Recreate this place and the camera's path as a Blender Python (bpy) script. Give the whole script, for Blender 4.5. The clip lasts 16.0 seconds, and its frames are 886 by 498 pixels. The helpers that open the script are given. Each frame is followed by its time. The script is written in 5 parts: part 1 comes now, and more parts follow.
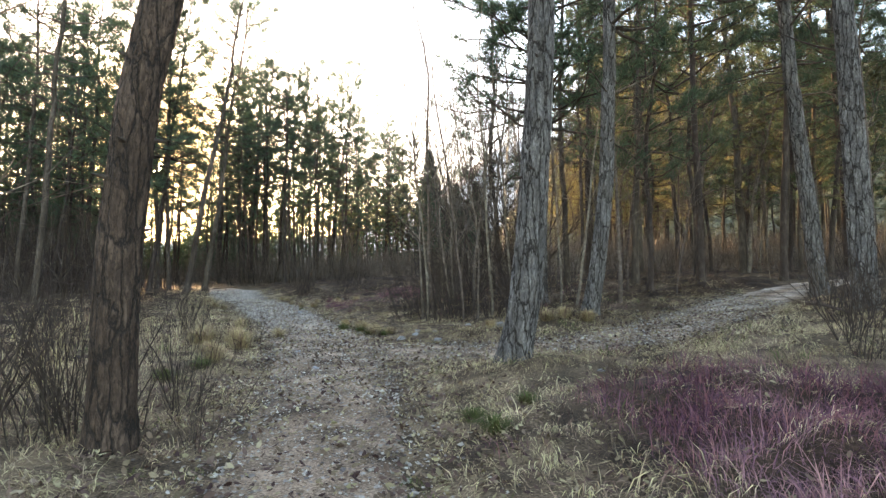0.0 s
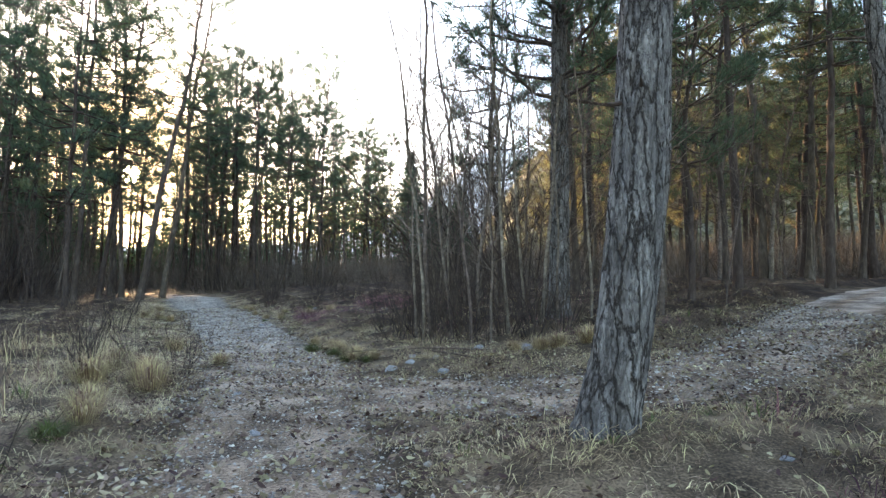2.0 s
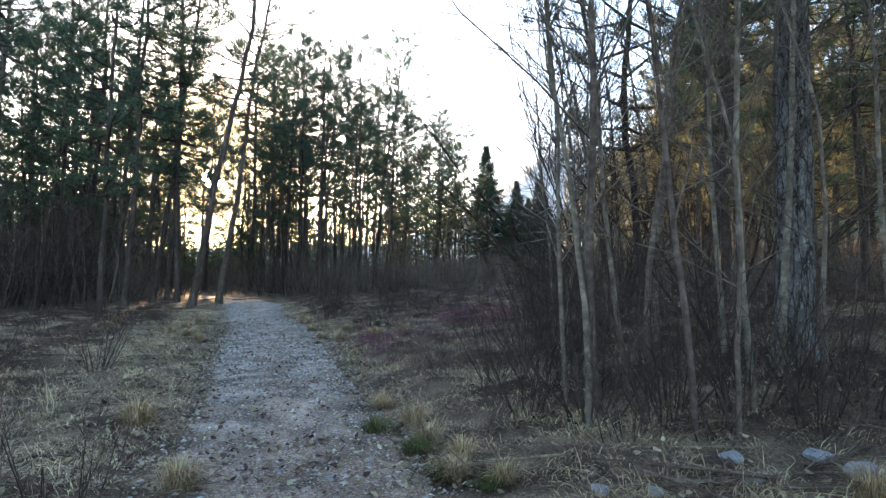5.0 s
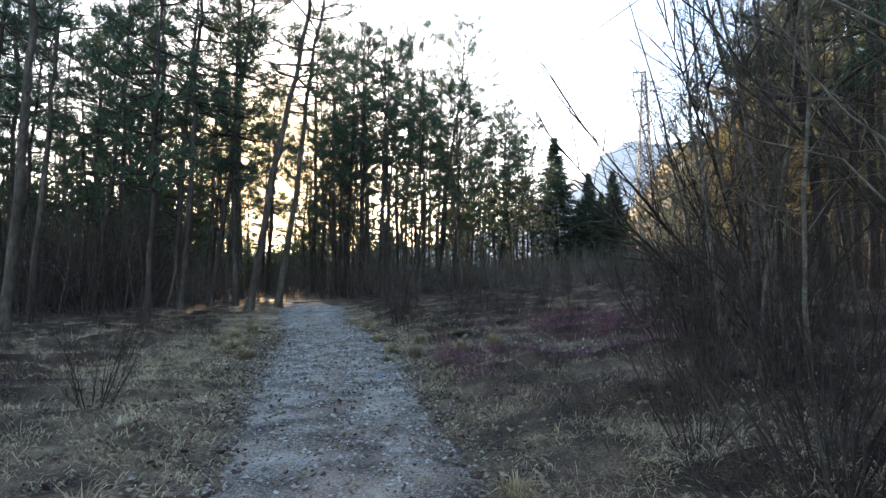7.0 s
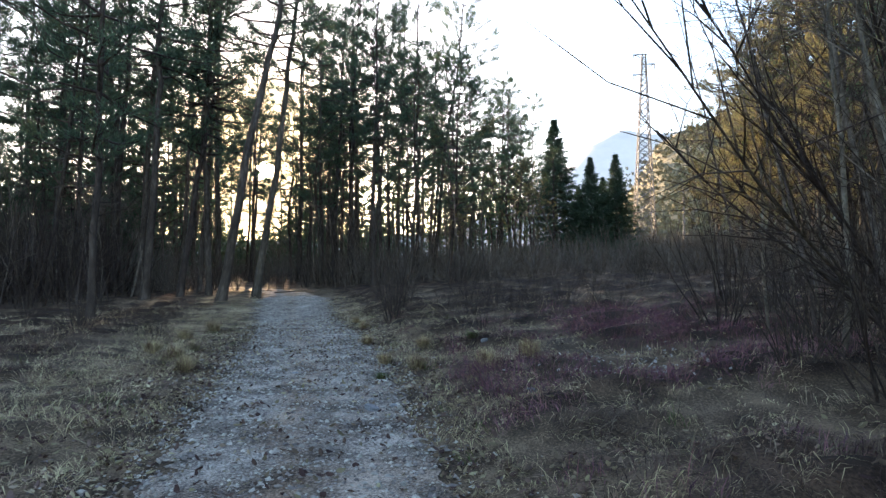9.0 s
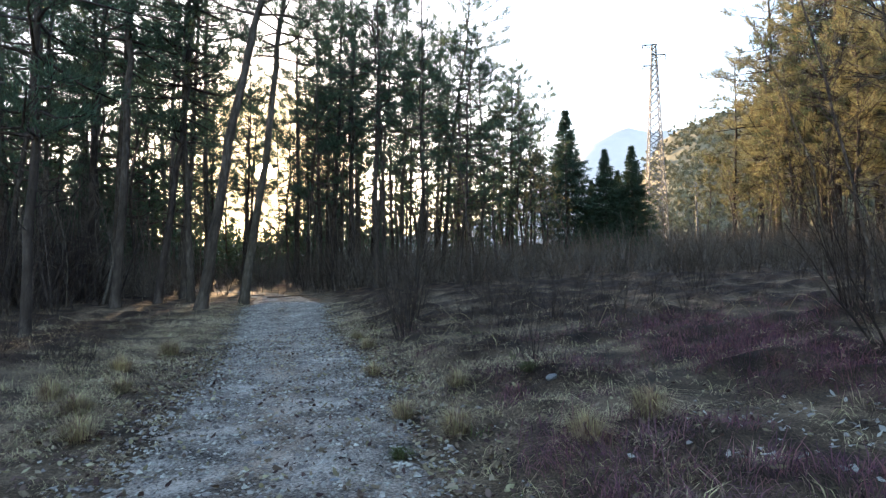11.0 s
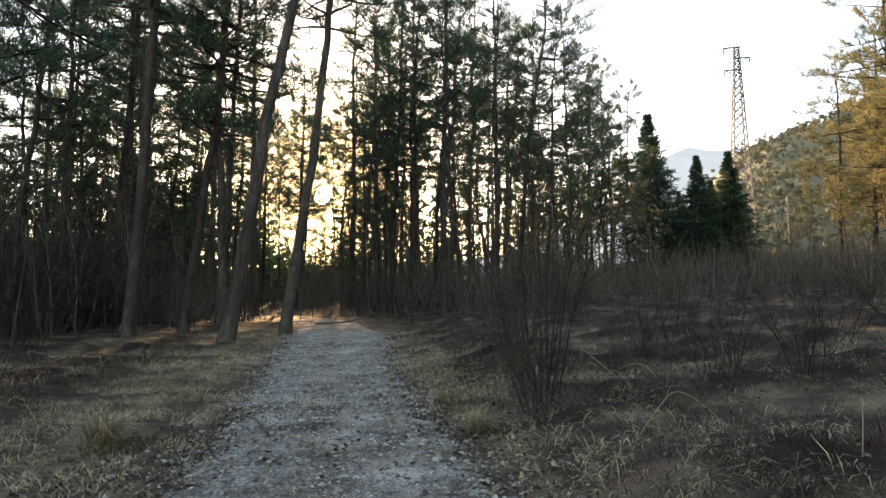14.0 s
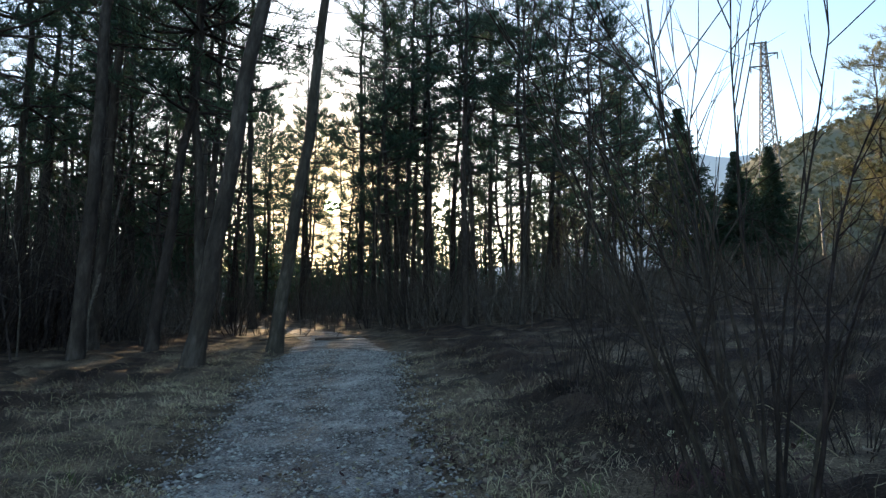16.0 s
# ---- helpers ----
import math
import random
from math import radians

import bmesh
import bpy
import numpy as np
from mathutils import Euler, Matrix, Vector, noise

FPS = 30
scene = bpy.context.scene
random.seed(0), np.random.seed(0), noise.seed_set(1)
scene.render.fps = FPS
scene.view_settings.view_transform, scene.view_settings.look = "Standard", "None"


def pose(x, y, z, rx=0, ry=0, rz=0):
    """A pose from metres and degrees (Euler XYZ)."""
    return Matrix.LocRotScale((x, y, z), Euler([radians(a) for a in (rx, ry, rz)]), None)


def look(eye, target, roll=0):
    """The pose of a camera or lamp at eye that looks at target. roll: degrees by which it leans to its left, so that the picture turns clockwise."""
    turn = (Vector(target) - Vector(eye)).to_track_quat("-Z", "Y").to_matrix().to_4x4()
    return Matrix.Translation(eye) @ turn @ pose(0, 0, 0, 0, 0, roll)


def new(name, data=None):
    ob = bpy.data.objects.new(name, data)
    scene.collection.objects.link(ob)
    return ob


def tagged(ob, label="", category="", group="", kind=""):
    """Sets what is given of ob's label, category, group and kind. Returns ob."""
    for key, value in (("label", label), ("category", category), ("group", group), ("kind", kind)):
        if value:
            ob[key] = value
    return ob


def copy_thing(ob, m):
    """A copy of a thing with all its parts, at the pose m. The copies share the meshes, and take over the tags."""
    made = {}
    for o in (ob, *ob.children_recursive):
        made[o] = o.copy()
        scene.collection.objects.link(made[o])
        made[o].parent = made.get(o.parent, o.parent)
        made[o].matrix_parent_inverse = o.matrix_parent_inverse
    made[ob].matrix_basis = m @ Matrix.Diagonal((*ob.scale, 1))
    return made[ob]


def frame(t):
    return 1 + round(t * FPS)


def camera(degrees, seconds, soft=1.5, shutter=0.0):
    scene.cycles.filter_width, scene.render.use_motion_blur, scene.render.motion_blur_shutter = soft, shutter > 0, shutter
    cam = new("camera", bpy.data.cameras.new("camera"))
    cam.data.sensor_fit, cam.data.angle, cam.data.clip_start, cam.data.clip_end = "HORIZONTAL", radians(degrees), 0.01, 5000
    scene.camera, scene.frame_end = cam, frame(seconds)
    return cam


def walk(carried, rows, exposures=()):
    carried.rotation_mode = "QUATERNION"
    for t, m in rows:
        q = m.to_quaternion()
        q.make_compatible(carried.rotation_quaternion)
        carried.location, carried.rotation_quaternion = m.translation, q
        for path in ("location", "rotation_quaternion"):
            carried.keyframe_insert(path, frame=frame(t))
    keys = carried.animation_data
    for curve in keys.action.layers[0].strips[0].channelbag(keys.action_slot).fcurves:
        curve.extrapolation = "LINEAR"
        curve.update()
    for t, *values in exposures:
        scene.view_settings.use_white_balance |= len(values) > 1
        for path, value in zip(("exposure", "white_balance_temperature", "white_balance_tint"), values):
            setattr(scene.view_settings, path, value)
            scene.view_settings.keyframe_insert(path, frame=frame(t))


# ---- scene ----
cam = camera(74.9, 16.0, soft=1.4)
METRES, EYE, TILT, LEAN, TURN = 27.8, 1.5, 0.0, 0.0, 6.0
ROWS = [
    (0.0, 0.0, 0.0, 0.0, 0.04, 2.06, 1.04),
    (0.5, -0.0062, 0.0302, -0.0002, -0.69, 2.16, 0.47),
    (1.0, -0.0099, 0.0612, -0.0008, -1.75, 2.38, 0.6),
    (1.5, -0.0134, 0.0928, -0.0016, -1.67, 2.63, 0.6),
    (2.0, -0.0157, 0.1235, -0.0019, -2.16, 2.66, 0.87),
    (2.5, -0.0184, 0.1546, -0.0014, -1.74, 2.66, 0.5),
    (3.0, -0.0229, 0.1865, -0.0011, -1.05, 2.92, 0.42),
    (3.5, -0.0284, 0.2183, -0.0002, -0.11, 2.95, -0.32),
    (4.0, -0.0354, 0.2493, 0.0009, 1.39, 2.95, 0.07),
    (4.5, -0.0411, 0.281, 0.0026, 2.92, 3.04, 0.22),
    (5.0, -0.0478, 0.31, 0.0047, 4.63, 2.89, 0.51),
    (7.5, -0.0961, 0.4462, 0.0029, 10.9, 3.05, 0.96),
    (8.0, -0.1052, 0.4739, 0.0019, 10.13, 2.75, 1.21),
    (10.5, -0.1454, 0.6145, 0.0037, 9.34, 1.44, 0.48),
    (11.0, -0.1574, 0.6448, 0.0031, 9.7, 1.97, 1.3),
    (11.5, -0.1706, 0.6755, 0.0011, 10.9, 2.18, 1.38),
    (12.0, -0.1828, 0.7062, 0.0008, 11.42, 2.59, 1.59),
    (12.5, -0.1962, 0.7367, -0.0002, 13.05, 3.11, 1.4),
    (13.0, -0.21, 0.7658, -0.0001, 13.72, 3.93, 0.7),
    (13.5, -0.2234, 0.7967, -0.001, 15.02, 4.23, 0.46),
    (14.0, -0.2349, 0.8262, -0.0002, 15.04, 4.43, 1.12),
    (14.5, -0.2459, 0.8578, -0.0005, 15.84, 4.66, 1.13),
    (15.0, -0.2591, 0.889, -0.0001, 15.81, 5.01, 1.43),
    (15.5, -0.2703, 0.92, -0.0, 16.23, 5.37, 1.24),
    (16.0, -0.285, 0.952, 0.0003, 16.06, 5.38, 1.37),
]
walk(cam, [(t, pose(0, 0, EYE, TILT, LEAN, TURN) @ pose(METRES * x, METRES * y, METRES * z, 90 + pitch, roll, yaw)) for t, x, y, z, yaw, pitch, roll in ROWS],
     [(0.0, 3.05, 7900, 18), (3.5, 2.85, 6300, 16), (8.0, 2.35, 6300, 16), (11.0, 2.45, 6350, 15), (13.0, 2.3, 6700, 15), (14.5, 2.3, 8000, 16), (16.0, 1.55, 5900, 8)])

# ---- world, sun, exposure ----
SUN = Vector((-0.533, 0.829, 0.168)).normalized()
world = bpy.data.worlds.new("sky")
scene.world = world
world.use_nodes = True
wn, wl = world.node_tree.nodes, world.node_tree.links
wn.clear()
sky = wn.new("ShaderNodeTexSky")
sky.sky_type, sky.sun_disc = "NISHITA", False
sky.sun_elevation = math.asin(SUN.z)
sky.sun_rotation = math.atan2(SUN.x, SUN.y)
sky.altitude, sky.air_density, sky.dust_density, sky.ozone_density = 300, 1.0, 1.1, 1.2
sky_bg = wn.new("ShaderNodeBackground")
sky_bg.inputs["Strength"].default_value = 0.15
way = wn.new("ShaderNodeTexCoord")
toward = wn.new("ShaderNodeVectorMath")
toward.operation = "DOT_PRODUCT"
toward.inputs[1].default_value = SUN
wl.new(way.outputs["Generated"], toward.inputs[0])
halo = wn.new("ShaderNodeMapRange")
halo.interpolation_type = "SMOOTHERSTEP"
halo.inputs[1].default_value, halo.inputs[2].default_value = math.cos(radians(12)), math.cos(radians(1))
halo.inputs[4].default_value = 0.95
wl.new(toward.outputs["Value"], halo.inputs[0])
haze = wn.new("ShaderNodeMix")
haze.data_type = "RGBA"
wl.new(halo.outputs[0], haze.inputs["Factor"])
wl.new(sky.outputs[0], haze.inputs["A"])
haze.inputs["B"].default_value = (7.4, 5.3, 2.6, 1)
wl.new(haze.outputs["Result"], sky_bg.inputs["Color"])
wl.new(sky_bg.outputs[0], wn.new("ShaderNodeOutputWorld").inputs["Surface"])

sun_lamp = new("sun", bpy.data.lights.new("sun", "SUN"))
sun_lamp.data.energy, sun_lamp.data.angle, sun_lamp.data.color = 3.9, radians(0.53), (1.0, 0.66, 0.34)
sun_lamp.matrix_world = look((0, 0, 60), Vector((0, 0, 60)) - SUN)

# ---- materials ----


def node(nt, kind, **values):
    n = nt.nodes.new(kind)
    for k, v in values.items():
        n.inputs[k.replace("_", " ")].default_value = v
    return n


def ramp(nt, fac, stops):
    r = nt.nodes.new("ShaderNodeValToRGB")
    els = r.color_ramp.elements
    while len(els) < len(stops):
        els.new(0.5)
    for e, (p, c) in zip(els, stops):
        e.position, e.color = p, (*c, 1)
    nt.links.new(fac, r.inputs[0])
    return r.outputs[0]


def surface(name, colours, fine, coarse, rough=0.9, bump=0.3, depth=0.01, stretch=(1, 1, 1), vary=0.25, through_light=0.0, piece="", metal=0.0, range_=0.36):
    """A mottled matt surface: two scales of noise, relief, and a shift from piece to piece."""
    m = bpy.data.materials.new(name)
    m.use_nodes = True
    nt = m.node_tree
    nt.nodes.clear()
    co = nt.nodes.new("ShaderNodeTexCoord")
    mp = nt.nodes.new("ShaderNodeMapping")
    mp.inputs["Scale"].default_value = stretch
    nt.links.new(co.outputs["Object"], mp.inputs[0])
    a = node(nt, "ShaderNodeTexNoise", Scale=fine, Detail=5.0, Roughness=0.65)
    b = node(nt, "ShaderNodeTexNoise", Scale=coarse, Detail=3.0)
    for n in (a, b):
        nt.links.new(mp.outputs[0], n.inputs["Vector"])
    mixed = nt.nodes.new("ShaderNodeMath")
    mixed.operation = "MULTIPLY_ADD"
    mixed.inputs[1].default_value = 0.55
    half = nt.nodes.new("ShaderNodeMath")
    half.operation = "MULTIPLY"
    half.inputs[1].default_value = 0.45
    nt.links.new(b.outputs[0], half.inputs[0])
    nt.links.new(a.outputs[0], mixed.inputs[0])
    nt.links.new(half.outputs[0], mixed.inputs[2])
    step = range_ / max(1, len(colours) - 1)
    col = ramp(nt, mixed.outputs[0], [(0.5 - range_ / 2 + i * step, c) for i, c in enumerate(colours)])
    if piece:
        src = nt.nodes.new("ShaderNodeObjectInfo" if piece == "object" else "ShaderNodeNewGeometry")
        val = src.outputs["Random" if piece == "object" else "Random Per Island"]
        hsv = nt.nodes.new("ShaderNodeHueSaturation")
        mr = node(nt, "ShaderNodeMapRange")
        mr.inputs[3].default_value, mr.inputs[4].default_value = 1 - vary, 1 + vary
        hr = node(nt, "ShaderNodeMapRange")
        hr.inputs[3].default_value, hr.inputs[4].default_value = 0.5 - vary * 0.08, 0.5 + vary * 0.08
        nt.links.new(val, mr.inputs[0])
        nt.links.new(val, hr.inputs[0])
        nt.links.new(mr.outputs[0], hsv.inputs["Value"])
        nt.links.new(hr.outputs[0], hsv.inputs["Hue"])
        nt.links.new(col, hsv.inputs["Color"])
        col = hsv.outputs[0]
    p = node(nt, "ShaderNodeBsdfPrincipled", Roughness=rough, Metallic=metal)
    p.inputs["Specular IOR Level"].default_value = 0.25
    nt.links.new(col, p.inputs["Base Color"])
    if bump:
        bp = node(nt, "ShaderNodeBump", Strength=bump, Distance=depth)
        nt.links.new(mixed.outputs[0], bp.inputs["Height"])
        nt.links.new(bp.outputs[0], p.inputs["Normal"])
    out = nt.nodes.new("ShaderNodeOutputMaterial")
    shade = p.outputs[0]
    if through_light:
        tl = nt.nodes.new("ShaderNodeBsdfTranslucent")
        nt.links.new(col, tl.inputs[0])
        mx = nt.nodes.new("ShaderNodeMixShader")
        mx.inputs[0].default_value = through_light
        nt.links.new(shade, mx.inputs[1])
        nt.links.new(tl.outputs[0], mx.inputs[2])
        shade = mx.outputs[0]
    nt.links.new(shade, out.inputs[0])
    return m


M = {}
# Soil tones kept dark to stand for the shade between grass blades.
M["soil"] = surface("forest_soil", [(0.022, 0.015, 0.01), (0.1, 0.071, 0.044), (0.28, 0.205, 0.13)], 46, 1.8, bump=1.0, depth=0.03, range_=0.24)
st = M["soil"].node_tree
heath_at = st.nodes.new("ShaderNodeAttribute")
heath_at.attribute_name = "heath"
hmix = st.nodes.new("ShaderNodeMix")
hmix.data_type, hmix.blend_type = "RGBA", "MULTIPLY"
top = next(n for n in st.nodes if n.bl_idname == "ShaderNodeBsdfPrincipled")
st.links.new(heath_at.outputs["Fac"], hmix.inputs["Factor"])
st.links.new(top.inputs["Base Color"].links[0].from_socket, hmix.inputs["A"])
hmix.inputs["B"].default_value = (0.36, 0.3, 0.3, 1)
st.links.new(hmix.outputs["Result"], top.inputs["Base Color"])
M["gravel"] = surface("gravel_bed", [(0.045, 0.037, 0.03), (0.26, 0.226, 0.19), (0.6, 0.535, 0.465)], 44, 1.6, bump=1.0, depth=0.035, range_=0.22)
gt = M["gravel"].node_tree
dirt_at = gt.nodes.new("ShaderNodeAttribute")
dirt_at.attribute_name = "dirt"
dmix = gt.nodes.new("ShaderNodeMix")
dmix.data_type, dmix.blend_type = "RGBA", "MULTIPLY"
bed = next(n for n in gt.nodes if n.bl_idname == "ShaderNodeBsdfPrincipled")
gt.links.new(dirt_at.outputs["Fac"], dmix.inputs["Factor"])
gt.links.new(bed.inputs["Base Color"].links[0].from_socket, dmix.inputs["A"])
dmix.inputs["B"].default_value = (0.82, 0.68, 0.57, 1)
gt.links.new(dmix.outputs["Result"], bed.inputs["Base Color"])
M["stone"] = surface("grey_limestone", [(0.15, 0.134, 0.117), (0.31, 0.28, 0.248), (0.52, 0.475, 0.425)], 14, 3, bump=0.4, depth=0.01, piece="island", vary=0.55)
M["rock"] = surface("pale_rock", [(0.15, 0.155, 0.165), (0.3, 0.31, 0.325), (0.48, 0.49, 0.5)], 26, 5, bump=0.9, depth=0.03, piece="object", vary=0.15)
M["bark"] = surface("pine_bark", [(0.055, 0.052, 0.05), (0.145, 0.139, 0.135), (0.34, 0.332, 0.326)], 34, 5, bump=0.9, depth=0.02, stretch=(1, 1, 0.4))
bt = M["bark"].node_tree
shell = next(n for n in bt.nodes if n.bl_idname == "ShaderNodeBsdfPrincipled")
b_co = next(n for n in bt.nodes if n.bl_idname == "ShaderNodeMapping")
tall = bt.nodes.new("ShaderNodeMapping")
tall.inputs["Scale"].default_value = (1, 1, 0.42)
bt.links.new(b_co.outputs[0], tall.inputs[0])


def cracks(scale, width, depth):
    """Dark furrows along the borders of tall uneven plates."""
    n = node(bt, "ShaderNodeTexVoronoi", Scale=scale, Randomness=0.9)
    n.feature = "DISTANCE_TO_EDGE"
    bt.links.new(wavy.outputs[0], n.inputs["Vector"])
    r = node(bt, "ShaderNodeMapRange")
    r.interpolation_type = "SMOOTHSTEP"
    r.inputs[2].default_value, r.inputs[3].default_value, r.inputs[4].default_value = width, depth, 0.0
    bt.links.new(n.outputs["Distance"], r.inputs[0])
    return r.outputs[0]


stir = node(bt, "ShaderNodeTexNoise", Scale=9.0, Detail=4.0, Roughness=0.7)
bt.links.new(b_co.outputs[0], stir.inputs["Vector"])
shift = bt.nodes.new("ShaderNodeVectorMath")
shift.operation = "MULTIPLY_ADD"
shift.inputs[1].default_value = (0.1, 0.1, 0.1)
wavy = shift
bt.links.new(stir.outputs["Color"], shift.inputs[0])
bt.links.new(tall.outputs[0], shift.inputs[2])
crack = bt.nodes.new("ShaderNodeMath")
crack.operation = "MAXIMUM"
bt.links.new(cracks(10.0, 0.12, 1.0), crack.inputs[0])
bt.links.new(cracks(27.0, 0.08, 0.6), crack.inputs[1])
# Colour darkens with furrow depth: bark's own dark seams plus painted crease shade.
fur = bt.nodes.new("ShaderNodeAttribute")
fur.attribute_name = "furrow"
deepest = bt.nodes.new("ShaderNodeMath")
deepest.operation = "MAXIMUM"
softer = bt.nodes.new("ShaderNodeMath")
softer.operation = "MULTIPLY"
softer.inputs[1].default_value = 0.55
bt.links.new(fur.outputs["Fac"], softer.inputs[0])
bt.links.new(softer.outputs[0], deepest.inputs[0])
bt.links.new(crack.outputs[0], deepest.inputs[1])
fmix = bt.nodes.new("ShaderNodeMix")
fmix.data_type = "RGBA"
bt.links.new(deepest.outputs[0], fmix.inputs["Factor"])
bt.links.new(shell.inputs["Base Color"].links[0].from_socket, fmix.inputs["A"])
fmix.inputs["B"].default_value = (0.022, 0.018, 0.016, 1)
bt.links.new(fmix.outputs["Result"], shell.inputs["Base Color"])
flat = bt.nodes.new("ShaderNodeMath")
flat.operation = "SUBTRACT"
b_bump = shell.inputs["Normal"].links[0].from_node
bt.links.new(b_bump.inputs["Height"].links[0].from_socket, flat.inputs[0])
bt.links.new(crack.outputs[0], flat.inputs[1])
bt.links.new(flat.outputs[0], b_bump.inputs["Height"])
# Reddish brown copy of the bark, its colour darkened to stand for backlighting.
M["bark_brown_backlit"] = M["bark"].copy()
tones = next(n for n in M["bark_brown_backlit"].node_tree.nodes if n.bl_idname == "ShaderNodeValToRGB").color_ramp.elements
for e, c in zip(tones, [(0.035, 0.024, 0.018), (0.085, 0.058, 0.044), (0.16, 0.115, 0.09)]):
    e.color = (*c, 1)
M["bark_far"] = surface("pine_bark_far", [(0.022, 0.017, 0.014), (0.066, 0.052, 0.042), (0.15, 0.125, 0.105)], 9, 1.5, bump=0.8, depth=0.03, stretch=(1, 1, 0.3), piece="object", vary=0.3)
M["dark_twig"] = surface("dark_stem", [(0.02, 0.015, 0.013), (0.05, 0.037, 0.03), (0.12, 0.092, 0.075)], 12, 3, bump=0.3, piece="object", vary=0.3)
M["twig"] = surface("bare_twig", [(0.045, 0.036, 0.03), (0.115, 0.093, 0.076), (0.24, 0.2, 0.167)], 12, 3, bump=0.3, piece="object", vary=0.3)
M["needle"] = surface("pine_needle", [(0.042, 0.07, 0.046), (0.07, 0.108, 0.066), (0.11, 0.15, 0.088)], 1.5, 0.4, rough=0.6, bump=0, through_light=0.5, piece="island", vary=0.35)
# Yellow tint puts warm sunlight into pine needles; also colours the ochre broadleaves.
M["needle_sunlit_ochre"] = surface("sunlit_ochre_needle", [(0.09, 0.108, 0.06), (0.155, 0.155, 0.085), (0.24, 0.2, 0.108)], 1.5, 0.4, rough=0.7, bump=0, through_light=0.55, piece="island", vary=0.35)
M["spruce"] = surface("spruce_needle", [(0.034, 0.06, 0.036), (0.055, 0.09, 0.052), (0.085, 0.125, 0.07)], 2, 0.5, rough=0.7, bump=0, through_light=0.2, piece="island", vary=0.3)
M["grass"] = surface("dry_grass_blade", [(0.19, 0.135, 0.078), (0.48, 0.37, 0.232), (0.78, 0.63, 0.43)], 1.2, 0.25, rough=0.75, bump=0, through_light=0.25, piece="island", vary=0.6)
M["green"] = surface("green_grass_blade", [(0.06, 0.08, 0.025), (0.11, 0.13, 0.045), (0.2, 0.19, 0.08)], 1.2, 0.25, rough=0.7, bump=0, through_light=0.3, piece="island", vary=0.4)
M["heath"] = surface("brown_heath_sprig", [(0.034, 0.023, 0.018), (0.1, 0.07, 0.055), (0.25, 0.185, 0.145)], 1.0, 0.3, rough=0.9, bump=0, through_light=0.2, piece="island", vary=0.65)
M["heather"] = surface("heather_sprig", [(0.075, 0.032, 0.045), (0.19, 0.085, 0.112), (0.38, 0.21, 0.24)], 1.0, 0.3, rough=0.9, bump=0, through_light=0.2, piece="island", vary=0.65)
M["leaf"] = surface("dead_leaf", [(0.06, 0.04, 0.027), (0.17, 0.118, 0.08), (0.4, 0.31, 0.23)], 2, 0.5, rough=0.8, bump=0, through_light=0.15, piece="island", vary=0.75)
M["leaf_pale"] = surface("bleached_leaf", [(0.28, 0.26, 0.23), (0.45, 0.43, 0.39), (0.62, 0.6, 0.56)], 3, 0.8, rough=0.8, bump=0, through_light=0.15, piece="island", vary=0.4)
M["steel"] = surface("galvanised_steel", [(0.12, 0.12, 0.12), (0.2, 0.2, 0.2), (0.28, 0.28, 0.28)], 3, 0.4, rough=0.6, bump=0.1, metal=0.3)
# Olive tones lightened so the hillside colour carries distance haze.
M["hill"] = surface("wooded_hillside", [(0.145, 0.15, 0.105), (0.18, 0.172, 0.112), (0.215, 0.19, 0.12)], 0.06, 0.012, bump=0.5, depth=4)
M["hillwood"] = surface("hillside_wood", [(0.145, 0.15, 0.105), (0.18, 0.172, 0.112), (0.215, 0.19, 0.12)], 0.05, 0.008, bump=0, piece="island", vary=0.1, through_light=0.05)
M["moss"] = surface("rotten_wood", [(0.05, 0.035, 0.025), (0.12, 0.09, 0.065), (0.24, 0.19, 0.15)], 14, 3, bump=0.7, depth=0.01, piece="object", vary=0.3)
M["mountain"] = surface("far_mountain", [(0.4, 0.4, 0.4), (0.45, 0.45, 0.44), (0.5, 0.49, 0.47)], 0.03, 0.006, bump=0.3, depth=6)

# Distance haze put into the mountain: pale base colour plus a faint glow.
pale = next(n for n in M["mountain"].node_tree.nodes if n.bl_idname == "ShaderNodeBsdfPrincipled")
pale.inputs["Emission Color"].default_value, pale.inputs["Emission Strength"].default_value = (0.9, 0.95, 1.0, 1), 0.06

glow = bpy.data.materials.new("sun_glow")
glow.use_nodes = True
glow.node_tree.nodes.clear()
ge = node(glow.node_tree, "ShaderNodeEmission", Color=(1.0, 0.8, 0.42, 1), Strength=60.0)
glow.node_tree.links.new(ge.outputs[0], glow.node_tree.nodes.new("ShaderNodeOutputMaterial").inputs[0])

